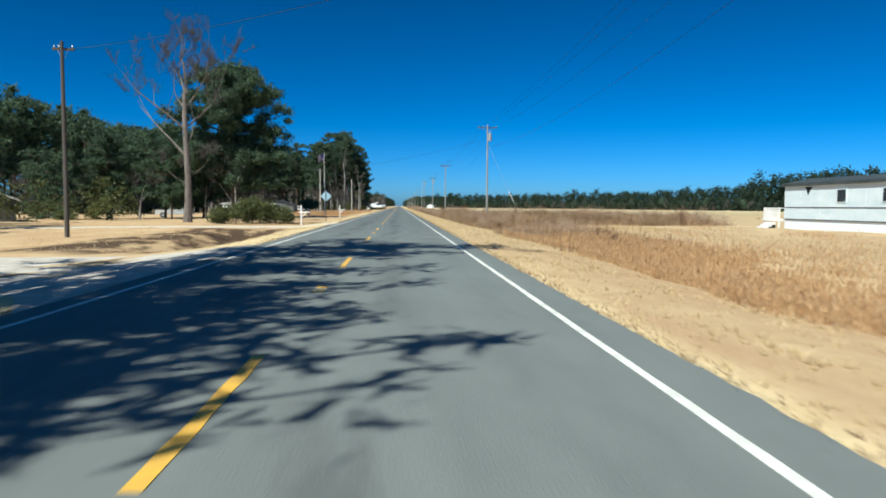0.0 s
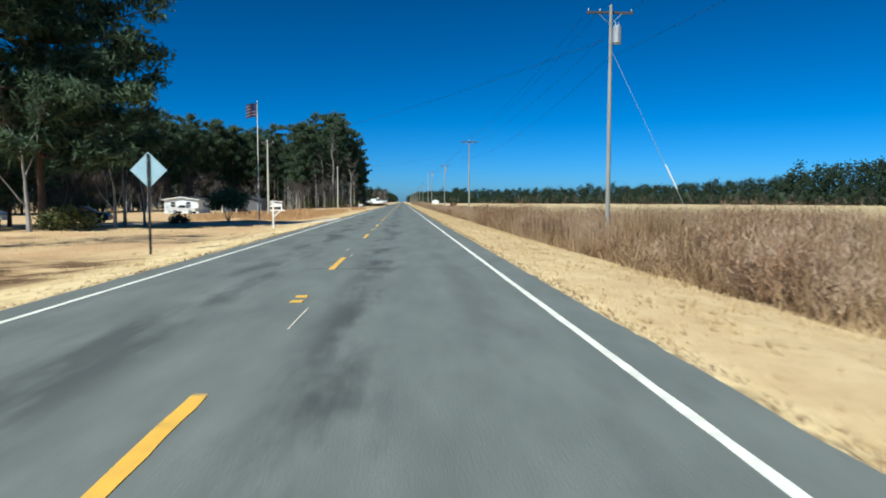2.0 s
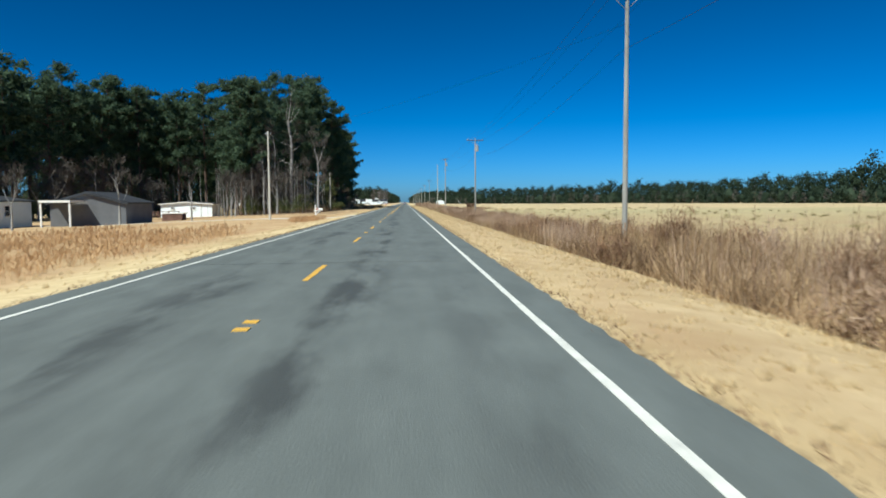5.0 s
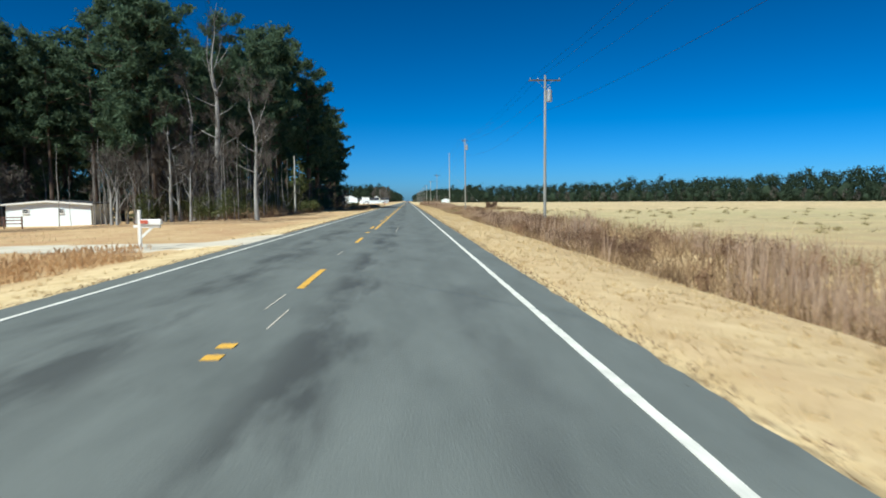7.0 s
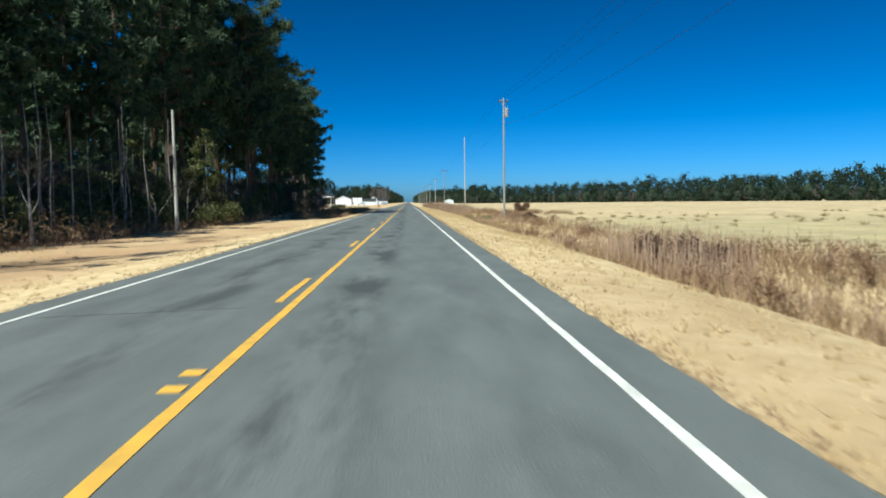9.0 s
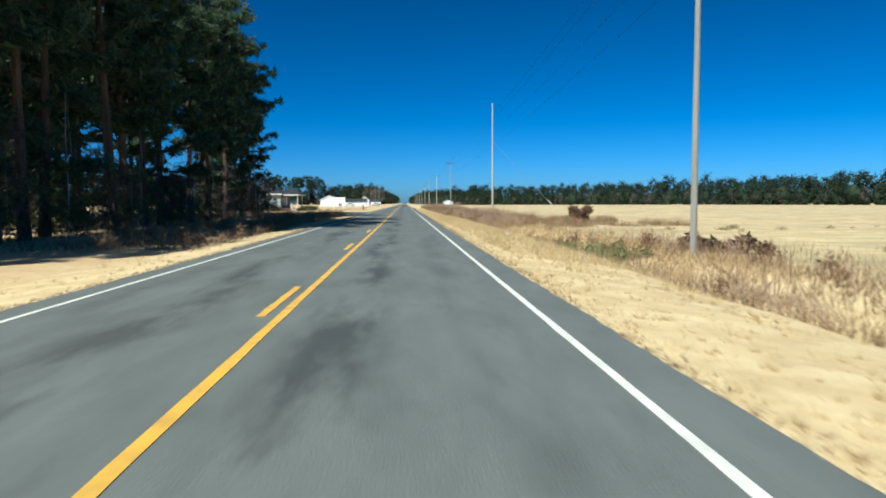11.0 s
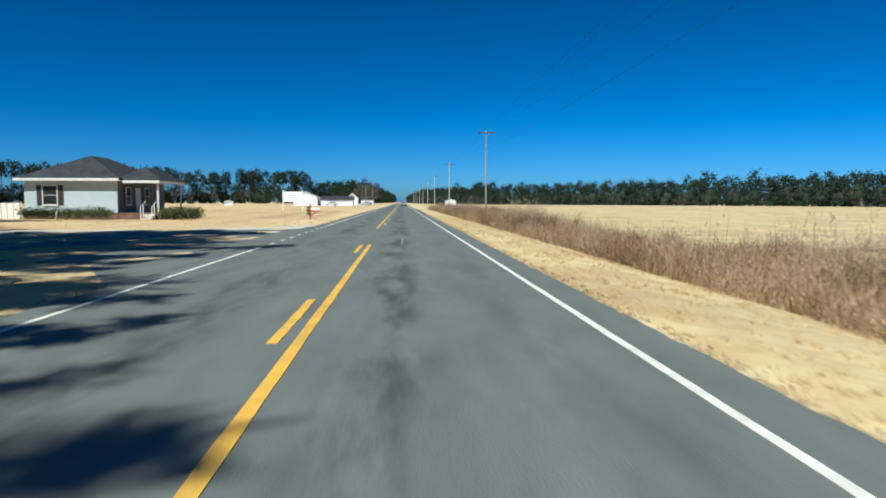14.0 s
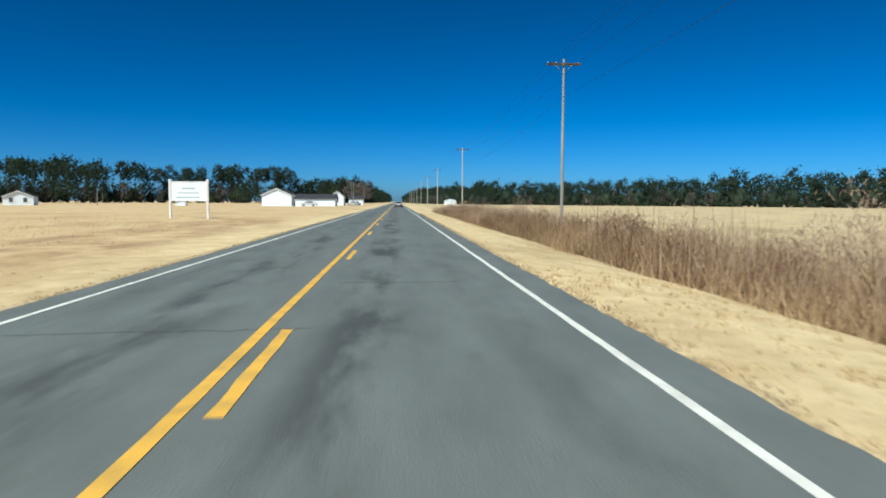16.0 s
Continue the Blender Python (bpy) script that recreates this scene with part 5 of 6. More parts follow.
def flagpole():
    x, y = -10.35, 107
    ob = thing("flagpole", x, y, land(x, y), "slender white flagpole with a small striped flag", "flagpole")
    h = 9.6 - land(x, y)
    part("pole", Shape().tube([(0, 0, -0.2), (0, 0, h)], [0.05, 0.028], 10), WHITE_PAINT, ob)
    part("finial", Shape().tube([(0, 0, h), (0, 0, h + 0.05), (0, 0, h + 0.1)], [0.02, 0.06, 0.01], 8), STEEL, ob)
    flag = part("flag", Shape().box(-0.31, -0.3, -0.01, 0.01, h - 0.3, h - 0.29), BLUE_CLOTH, ob)

    def strip(u0, u1, z0, z1, lift):
        n, v, f = 10, [], []
        for i in range(n + 1):
            u = u0 + (u1 - u0) * i / n
            wave = 0.09 * math.sin(u * 7.0) * (0.2 + u)
            droop = 0.18 * u * u
            for d in (-0.004 - lift, 0.004 + lift):
                for z in (z0, z1):
                    v.append((-0.03 - u * 0.85, wave + d, h - 0.15 - z - droop))
        for i in range(n):
            k = i * 4
            f += [(k, k + 4, k + 5, k + 1), (k + 2, k + 3, k + 7, k + 6), (k, k + 2, k + 6, k + 4), (k + 1, k + 5, k + 7, k + 3)]
        f += [(0, 1, 3, 2), (n * 4, n * 4 + 2, n * 4 + 3, n * 4 + 1)]
        return Shape().add(v, f)

    flag.data = mesh_of("flag", strip(0, 0.52, 0, 0.62, 0.004), BLUE_CLOTH)
    for k in range(9):
        part("stripe", strip(0 if k > 4 else 0.5, 1.05, k * 0.122, (k + 1) * 0.122, 0.0), RED_CLOTH if k % 2 == 0 else FLAG_BACKLIT, flag)
    for z in (0.15, 1.2):
        part("snap_ring", Shape().tube([(-0.05, 0, h - z), (0.0, 0.03, h - z)], [0.012, 0.012], 5), STEEL, ob)


# ---- mailboxes and signs ----
def mailbox(x, y, label, post_mat, box_mat, tall=1.55, arm=0.75, box=False, flag=False, wreath=False):
    ob = thing("mailbox" if box else "mailbox_post", x, y, land(x, y), label, "mailbox", "roadside mailboxes")
    part("post", Shape().box(-0.055, 0.055, -0.055, 0.055, -0.2, tall), post_mat, ob, bevel=0.008)
    z = tall - 0.55
    part("arm", Shape().box(-0.22, arm, -0.05, 0.05, z - 0.1, z), post_mat, ob, bevel=0.008)
    part("brace", Shape().box(-0.04, 0.04, -0.03, 0.03, 0, 0.62, pose(0.02, 0, z - 0.48, 0, 48, 0)), post_mat, ob)
    if not box:
        return ob
    w, h, a, b = 0.1, 0.2, 0.02, arm + 0.02
    arch = [(-w, z + 0.01), (w, z + 0.01)] + [(w * math.cos(t), z + h * 0.55 + w * math.sin(t)) for t in [math.pi * i / 8 for i in range(9)]]
    case = part("box", Shape().prism(arch, 0, a, b), box_mat, ob, "arched metal letter box")
    part("door", Shape().prism([(u * 0.94, z + (v - z) * 0.97) for u, v in arch], 0, b, b + 0.015), box_mat, case)
    if flag:
        part("signal_flag", Shape().box(a + 0.05, a + 0.32, -w - 0.02, -w - 0.008, z + 0.05, z + 0.18), RED_PAINT, case, "red flag plate")
    if wreath:
        v, f = leaf_cloud(np.random.default_rng(4), [(-0.1, 0, tall - 0.3), (-0.12, 0.02, tall - 0.55), (-0.1, 0, tall - 0.8)], [0.15, 0.17, 0.14], 260, 0.09)
        part("wreath", soup("wreath", v, f, NEEDLE), None, ob, "dark green garland")
    return ob


def road_sign():
    x, y = -6.35, 71.7
    ob = thing("road_sign", x, y, land(x, y), "back of a diamond aluminium road sign on a steel post", "road sign")
    z = 2.38 - land(x, y)
    part("post", Shape().box(-0.035, 0.035, -0.02, 0.02, -0.2, z + 0.5), RUBBER, ob, "dark steel post")
    half = 0.56
    plate = part("plate", Shape().add([(dx, 0.03 + d, z + dz) for d in (0, 0.006) for dx, dz in ((half, 0), (0, half), (-half, 0), (0, -half))],
                                      [(0, 1, 2, 3), (7, 6, 5, 4), (0, 4, 5, 1), (1, 5, 6, 2), (2, 6, 7, 3), (3, 7, 4, 0)]), ALUMINIUM, ob, "bare aluminium back")
    for dz in (-0.28, 0.28):
        part("bolt", Shape().tube([(0, -0.035, z + dz), (0, -0.02, z + dz)], [0.018, 0.018], 6), STEEL, plate)


def board_sign():
    x, y = -15.6, 455.8
    ob = thing("board_sign", x, y, land(x, y), "white board sign on two white posts in dry grass", "sign")
    for sx in (-1, 1):
        part("post", Shape().box(sx * 1.5 - 0.09, sx * 1.5 + 0.09, -0.09, 0.09, -0.3, 3.2), WHITE_PAINT, ob, bevel=0.015)
    board = part("board", Shape().box(-1.41, 1.41, -0.04, 0.04, 1.5, 2.95), WHITE_SIDING, ob)
    for z0, z1 in ((1.42, 1.5), (2.95, 3.03)):
        part("rail", Shape().box(-1.41, 1.41, -0.06, 0.06, z0, z1), WHITE_PAINT, ob)
    for a, b, z0, z1 in ((-1.0, 0.9, 1.68, 1.78), (-0.55, 0.5, 2.4, 2.52), (-0.9, 0.8, 2.05, 2.13)):
        part("print_line", Shape().box(a, b, -0.048, -0.041, z0, z1), GREY_PRINT, board)


# ---- buildings ----
def clapboard(x0, x1, z0, z1, pitch=0.2, deep=0.06):
    """A wall slab in the plane y = 0, faced with lapped boards towards -y."""
    n = max(1, round((z1 - z0) / pitch))
    outline = []
    for i in range(n):
        a, b = z0 + (z1 - z0) * i / n, z0 + (z1 - z0) * (i + 1) / n
        outline += [(-0.025, a), (-0.003, b)]
    return Shape().prism(outline + [(0.15, z1), (0.15, z0)], 0, x0, x1)


def ring(w, h, edge, y0, y1):
    """A rectangular frame in the plane of x and z."""
    pts = [(sx * (w / 2 + e), y, sz * (h / 2 + e)) for y in (y0, y1) for e in (edge, 0) for sx, sz in ((-1, -1), (1, -1), (1, 1), (-1, 1))]
    faces = []
    for i in range(4):
        j = (i + 1) % 4
        faces += [(i, j, j + 4, i + 4), (i + 8, i + 12, j + 12, j + 8), (i, i + 8, j + 8, j), (i + 4, j + 4, j + 12, i + 12)]
    return Shape().add(pts, faces)


def moved(shape, m):
    shape.v = [tuple(m @ Vector(p)) for p in shape.v]
    return shape


def window(parent, m, w, h, shutters=False, frame_mat=None):
    """A sash window with its middle at the origin of m, facing its -y."""
    fr = frame_mat or WHITE_PAINT
    win = part("window", moved(ring(w, h, 0.07, -0.08, -0.02), m), fr, parent, "white framed sash window")
    part("meeting_rail", moved(Shape().box(-w / 2, w / 2, -0.075, -0.03, -0.025, 0.025), m), fr, win)
    for z0, z1 in ((-h / 2, -0.025), (0.025, h / 2)):
        part("pane", moved(Shape().box(-w / 2, w / 2, -0.05, -0.04, z0, z1), m), GLASS_DARK, win)
    part("sill", moved(Shape().box(-w / 2 - 0.1, w / 2 + 0.1, -0.12, -0.02, -h / 2 - 0.12, -h / 2 - 0.07), m), fr, win)
    if shutters:
        for s in (-1, 1):
            cx = s * (w / 2 + 0.3)
            blind = part("shutter", moved(Shape().box(cx - 0.2, cx + 0.2, -0.06, -0.03, -h / 2 - 0.07, h / 2 + 0.07), m), SHUTTER_PAINT, parent, "dark painted shutter")
            for k in range(8):
                z = -h / 2 + h * (k + 0.5) / 8
                part("slat", moved(Shape().box(cx - 0.16, cx + 0.16, -0.07, -0.06, z - 0.05, z + 0.03), m), SHUTTER_PAINT, blind)


def hip_roof(x0, x1, y0, y1, z, rise, thick=0.16):
    d = min(x1 - x0, y1 - y0) / 2
    if x1 - x0 > y1 - y0:
        ridge = [(x0 + d, (y0 + y1) / 2, z + rise), (x1 - d, (y0 + y1) / 2, z + rise)]
        faces = [(0, 1, 5, 4), (1, 2, 5), (2, 3, 4, 5), (3, 0, 4)]
    else:
        ridge = [((x0 + x1) / 2, y0 + d, z + rise), ((x0 + x1) / 2, y1 - d, z + rise)]
        faces = [(0, 1, 4), (1, 2, 5, 4), (2, 3, 5), (3, 0, 4, 5)]
    return Shape().add([(x0, y0, z), (x1, y0, z), (x1, y1, z), (x0, y1, z)] + ridge, faces + [(3, 2, 1, 0)])


def door_part(parent, m, w=0.9, h=2.03, mat=None):
    leaf = part("door", moved(Shape().box(-w / 2, w / 2, -0.05, -0.01, 0, h), m), mat or WHITE_PAINT, parent)
    part("door_frame", moved(Shape().prism([(-w / 2 - 0.08, 0), (-w / 2, 0), (-w / 2, h), (w / 2, h), (w / 2, 0), (w / 2 + 0.08, 0), (w / 2 + 0.08, h + 0.08), (-w / 2 - 0.08, h + 0.08)], 1, -0.07, -0.01), m), WHITE_PAINT, leaf)
    part("handle", moved(Shape().tube([(w / 2 - 0.1, -0.05, 1.0), (w / 2 - 0.1, -0.1, 1.0)], [0.025, 0.03], 6), m), STEEL, leaf)


def hip_house():
    """The white house with the dark hip roof and a side porch."""
    x0, x1, y0, y1 = -29.6, -22.2, 407, 418
    ob = thing("house", x0, y0, 0.0, "pale blue-grey sided house with a dark hip roof and side porch", "house")
    w, d, h = x1 - x0, y1 - y0, 3.15
    part("foundation", Shape().box(0.03, w - 0.03, 0.03, d - 0.03, -0.4, 0.5), BRICK_DARK, ob, "dark brick foundation")
    part("wall", moved(clapboard(0, w, 0.5, h), pose(0, 0, 0)), PALE_SIDING, ob, "pale blue-grey lapped siding")
    part("wall", moved(clapboard(0.0, d - 0.15, 0.5, h), pose(w, 0.155, 0, 0, 0, 90)), GREY_SIDING, ob, "grey siding with the porch shade in its colour")
    part("wall", moved(clapboard(0, d - 0.15, 0.5, h), pose(0, d, 0, 0, 0, -90)), PALE_SIDING, ob)
    part("wall", moved(clapboard(0.16, w - 0.16, 0.5, h), pose(w, d, 0, 0, 0, 180)), PALE_SIDING, ob)
    over = 0.55
    roof = part("roof", hip_roof(-over, w + over, -over, d + over, h + 0.17, 2.1), SHINGLE, ob, "dark shingled hip roof")
    part("fascia", Shape().box(-over - 0.02, w + over - 0.2, -over - 0.03, -over, h - 0.02, h + 0.18), WHITE_PAINT, roof, "white eaves board")
    part("fascia", Shape().box(-over - 0.03, -over, -over, d + over, h - 0.02, h + 0.18), WHITE_PAINT, roof, "white eaves board")
    part("soffit", Shape().box(-over, w + over, -over, d + over, h - 0.03, h + 0.0), WHITE_PAINT, roof)
    part("porch_roof", hip_roof(w - 0.2, w + 3.7, -0.4, 6.2, h + 0.02, 1.15), SHINGLE, ob, "dark shingled porch roof")
    part("porch_beam", Shape().box(w + 0.6, w + 3.55, -0.42, -0.25, h - 0.2, h + 0.0), WHITE_PAINT, ob, "white porch beam")
    part("porch_beam", Shape().box(w + 3.4, w + 3.57, -0.245, 6.1, h - 0.2, h + 0.0), WHITE_PAINT, ob, "white porch beam")
    part("porch_floor", Shape().box(w + 0.02, w + 3.4, 0.0, 6.0, -0.1, 0.5), BRICK_DARK, ob, "dark porch base")
    for y in (0.05, 5.8):
        part("porch_post", Shape().box(w + 3.2, w + 3.34, y - 0.07, y + 0.07, 0.5, h - 0.2), WHITE_PAINT, ob, "white porch post", bevel=0.01)
    for k in range(3):
        part("step", Shape().box(w + 2.3, w + 3.1, -0.3 - 0.3 * (2 - k) - 0.3, 0.0, -0.1, 0.12 + 0.14 * k), CONCRETE, ob)
    for sx in (w + 2.25, w + 3.15):
        rail = part("handrail", Shape().tube([(sx, -1.15, 0.95), (sx, 0.0, 1.45)], [0.035, 0.035], 6), WHITE_PAINT, ob, "white stair rail")
        for yy, zz in ((-1.1, 0.95), (-0.55, 1.2)):
            part("baluster", Shape().box(sx - 0.03, sx + 0.03, yy - 0.03, yy + 0.03, -0.05, zz), WHITE_PAINT, rail)
    window(ob, pose(2.05, 0, 1.95), 1.1, 1.5, True)
    for y in (2.2, 6.4):
        window(ob, pose(w, y, 1.9, 0, 0, 90), 1.0, 1.4, True)
    door_part(ob, pose(w, 4.3, 0.5, 0, 0, 90))
    fence = thing("white_fence", -37.5, 408, land(-37.5, 408), "white plank fence beside the house", "fence")
    for i in range(14):
        part("picket", Shape().box(i * 0.5, i * 0.5 + 0.42, -0.02, 0.02, 0, 1.35), WHITE_PAINT, fence)
    for z in (0.3, 1.1):
        part("rail", Shape().box(0, 7, 0.02, 0.07, z, z + 0.09), WHITE_PAINT, fence)


def gable_house(x, y, w, d, h, rise, wall_mat, roof_mat, label, turn=0.0, windows=(), side_windows=(), door_at=None, porch=False, z=None, over=0.35, trim=None):
    """A house with its gable end towards -y before it is turned; x is the middle of that end."""
    ob = thing("house", x, y, land(x, y) if z is None else z, label, "house", "", turn)
    gable = [(-w / 2, -0.5), (w / 2, -0.5), (w / 2, h), (0, h + rise), (-w / 2, h)]
    part("wall", Shape().prism(gable, 1, 0, 0.15), wall_mat, ob)
    part("wall", Shape().prism(gable, 1, d - 0.15, d), wall_mat, ob)
    for s in (-1, 1):
        a = s * w / 2
        part("wall", Shape().box(min(a, a - s * 0.15), max(a, a - s * 0.15), 0.15, d - 0.15, -0.5, h), wall_mat, ob)
        drop = rise * over / (w / 2)
        roof = part("roof", Shape().prism([(0, h + rise + 0.03), (0, h + rise + 0.17), (s * (w / 2 + over), h - drop + 0.17), (s * (w / 2 + over), h - drop + 0.03)], 1, -over, d + over), roof_mat, ob)
        part("bargeboard", Shape().prism([(0, h + rise - 0.1), (0, h + rise + 0.1), (s * (w / 2 + over), h - drop + 0.1), (s * (w / 2 + over), h - drop - 0.1)], 1, -over - 0.04, -over - 0.002), trim or WHITE_PAINT, roof)
    for wx, wz, ww, wh in windows:
        window(ob, pose(wx, 0, wz), ww, wh)
    for wy, wz, ww, wh in side_windows:
        window(ob, pose(w / 2, wy, wz, 0, 0, 90), ww, wh)
    if door_at is not None:
        door_part(ob, pose(door_at, 0, 0))
    if porch:
        part("porch_roof", Shape().box(w / 2 + 0.0, w / 2 + 3.4, 0.5, 4.5, h - 0.25, h - 0.08), WHITE_PAINT, ob, "flat white porch roof")
        for px, py in ((w / 2 + 3.2, 0.7), (w / 2 + 3.2, 4.3), (w / 2 + 0.4, 0.7)):
            part("porch_post", Shape().box(px - 0.08, px + 0.08, py - 0.08, py + 0.08, -0.4, h - 0.25), WHITE_PAINT, ob)
    return ob


def trailer():
    """The old mobile home, its long side to the road."""
    x, y0, y1, h = 31.9, 30, 52, 3.45
    z = land(x, 45)
    ob = thing("mobile_home", x, y0, z, "old pale blue mobile home with broken windows", "house")
    d = y1 - y0
    part("wall", Shape().box(0, 4.2, 0, d, 0.75, 3.3), BLUE_SIDING, ob, "pale blue metal siding")
    part("skirting", Shape().box(0.05, 4.15, 0.05, d - 0.05, -0.2, 0.72), WHITE_SIDING, ob, "pale skirting panels")
    part("trim", Shape().box(-0.03, 0.0, 0, d, 1.62, 1.68), SHUTTER_PAINT, ob, "dark trim strip")
    part("trim", Shape().box(-0.03, 0.0, 0, d, 0.7, 0.77), SHUTTER_PAINT, ob, "dark trim strip")
    part("roof", Shape().prism([(-0.2, 3.28), (-0.2, 3.5), (2.1, 3.95), (4.4, 3.5), (4.4, 3.28)], 1, -0.2, d + 0.2), DARK_METAL, ob, "dark overhanging metal roof")
    for i in range(18):
        yy = 0.6 + i * 1.2
        part("panel_seam", Shape().box(-0.012, 0.0, yy - 0.015, yy + 0.015, 0.78, 3.27), BLUE_SIDING, ob)
    for yy, w in ((d - 7.0, 0.9), (d - 11.5, 0.9), (d - 17, 1.0)):
        win = part("window", Shape().box(-0.05, 0.0, yy - w / 2 - 0.06, yy + w / 2 + 0.06, 2.0, 2.95), BLUE_SIDING, ob, "broken dark window")
        part("pane", Shape().box(-0.06, -0.051, yy - w / 2, yy + w / 2, 2.06, 2.9), GLASS_DARK, win)
    # flat dark plate on the siding imitates the shade inside a hole
    part("hole_plate", Shape().add([(-0.012, d - 2.7, 3.2), (-0.012, d - 3.6, 3.2), (-0.012, d - 3.3, 2.85), (-0.012, d - 3.1, 2.55), (-0.012, d - 2.9, 2.9), (-0.002, d - 2.7, 3.2), (-0.002, d - 3.6, 3.2), (-0.002, d - 3.3, 2.85), (-0.002, d - 3.1, 2.55), (-0.002, d - 2.9, 2.9)],
                                  [(0, 1, 2, 3, 4), (9, 8, 7, 6, 5)] + [(i, i + 5, (i + 1) % 5 + 5, (i + 1) % 5) for i in range(5)]), GLASS_DARK, ob, "dark ragged plate standing for a hole in the siding")
    deck = thing("wooden_deck", x, y1 + 0.25, z, "small white-railed wooden deck beside the mobile home", "deck")
    part("floor", Shape().box(-0.3, 2.8, 0, 2.4, 0.55, 0.7), WHITE_PAINT, deck)
    for px, py in ((-0.2, 0.1), (-0.2, 2.3), (2.7, 0.1), (2.7, 2.3)):
        part("post", Shape().box(px - 0.05, px + 0.05, py - 0.05, py + 0.05, -0.2, 1.65), WHITE_PAINT, deck)
    part("rail", Shape().box(-0.26, -0.2, 0.1, 2.3, 1.55, 1.63), WHITE_PAINT, deck)
    part("rail", Shape().box(-0.19, 2.7, 2.27, 2.33, 1.55, 1.63), WHITE_PAINT, deck)
    for i in range(12):
        part("baluster", Shape().box(-0.25, -0.21, 0.25 + i * 0.17, 0.33 + i * 0.17, 0.7, 1.55), WHITE_PAINT, deck)
    for k in range(3):
        part("step", Shape().box(-1.2 + 0.3 * k, -0.3, 0.4, 1.6, -0.1, 0.1 + 0.17 * k), WHITE_PAINT, deck)


def houses():
    hip_house()
    trailer()
    gable_house(-46.0, 199, 7.2, 9, 2.65, 0.55, WHITE_SIDING, SHINGLE, "white house with a low gable in a yard", 0, ((-1.7, 1.6, 0.9, 1.1), (1.5, 1.6, 0.9, 1.1)), ((4, 1.6, 0.9, 1.1),), z=-0.85)
    gable_house(-34.5, 205, 8.5, 8, 2.4, 1.2, GREY_SIDING, SHINGLE, "dark grey house with a white porch under trees", 0, porch=False, z=-0.85, trim=SHINGLE)
    porch = thing("porch", -36.5, 201.5, -0.9, "flat white porch roof on posts", "porch")
    part("roof", Shape().box(-1.7, 1.7, 0, 3.2, 2.55, 2.8), WHITE_PAINT, porch)
    for px in (-1.55, 1.55):
        part("post", Shape().box(px - 0.09, px + 0.09, 0.1, 0.28, -0.3, 2.55), WHITE_PAINT, porch)
    pump = thing("pump_house", -30.5, 222, land(-30.5, 222), "low brick pump house with a white slab roof", "shed")
    part("wall", moved(clapboard(-1.35, 1.35, -0.1, 0.95, 0.085, 0.03), pose(0, -0.9, 0)), BRICK_DARK, pump, "dark red brick courses")
    part("wall", moved(clapboard(-0.75, 0.9, -0.1, 0.95, 0.085, 0.03), pose(1.35, 0, 0, 0, 0, 90)), BRICK_DARK, pump)
    part("wall", moved(clapboard(-0.9, 0.75, -0.1, 0.95, 0.085, 0.03), pose(-1.35, 0, 0, 0, 0, -90)), BRICK_DARK, pump)
    part("wall", moved(clapboard(-1.2, 1.2, -0.1, 0.95, 0.085, 0.03), pose(0, 0.9, 0, 0, 0, 180)), BRICK_DARK, pump)
    part("roof", Shape().box(-1.5, 1.55, -1.05, 1.05, 0.955, 1.09), WHITE_PAINT, pump, "white slab roof", bevel=0.02)
    # no hatch known: an added panel makes the right face dark
    part("door", Shape().box(1.378, 1.4, -0.35, 0.35, 0.05, 0.85), SHUTTER_PAINT, pump, "dark panel on the right face")
    gable_house(-38.9, 254, 9.4, 5.5, 2.35, 0.35, WHITE_SIDING, SHINGLE, "long low white outbuilding before the woods", 0, ((-2.5, 1.6, 0.6, 0.4), (1.4, 1.6, 0.5, 0.4)), z=-1.0)
    fence = thing("rail_fence", -47, 247, -1.0, "dark wooden rail fence beside the outbuilding", "fence")
    for i in range(6):
        part("post", Shape().box(i * 1.8 - 0.06, i * 1.8 + 0.06, -0.06, 0.06, -0.2, 1.15), BRICK_DARK, fence)
    for z in (0.4, 0.75, 1.05):
        part("rail", Shape().box(0, 9, -0.09, -0.06, z - 0.05, z + 0.05), BRICK_DARK, fence)
    gable_house(-44, 76, 7, 9, 2.5, 1.5, GREY_SIDING, SHINGLE, "low house with a white trimmed gable among trees", 35, ((-1.2, 1.5, 0.9, 1.1), (1.4, 1.5, 0.9, 1.1)))
    gable_house(-34.6, 605, 8.8, 12, 3.3, 1.9, WHITE_SIDING, SHINGLE, "white gabled house beyond the field", 0, z=0.0)
    gable_house(-16.6, 602, 7, 11.5, 2.2, 1.2, WHITE_SIDING, SHINGLE, "long low white house far along the road", 90, side_windows=((2.4, 1.2, 1.1, 1.0), (5.7, 1.2, 1.3, 1.0), (9.0, 1.2, 1.1, 1.0)), z=0.0)
    gable_house(-19.7, 640, 4.6, 7, 3.2, 1.9, WHITE_SIDING, SHINGLE, "white house with a steep gable far along the road", 0, ((0, 1.8, 1.0, 1.3),), z=0.0)
    gable_house(-12.8, 690, 7, 6, 2.4, 1.3, WHITE_SIDING, SHINGLE, "white house with a dark roof far along the road", 90, side_windows=((2, 1.4, 1.0, 1.1), (4.4, 1.4, 1.0, 1.1)), z=0.0)
    gable_house(-109, 605, 7.8, 9, 2.5, 1.7, WHITE_SIDING, SHINGLE, "white house at the far side of the field", 20, ((-1.8, 1.5, 1.0, 1.2), (1.8, 1.5, 1.0, 1.2)), z=0.0)
    gable_house(46, 960, 9, 16, 3.2, 1.6, WHITE_SIDING, ALUMINIUM, "pale far farm building across the road", 0, z=-1.0)
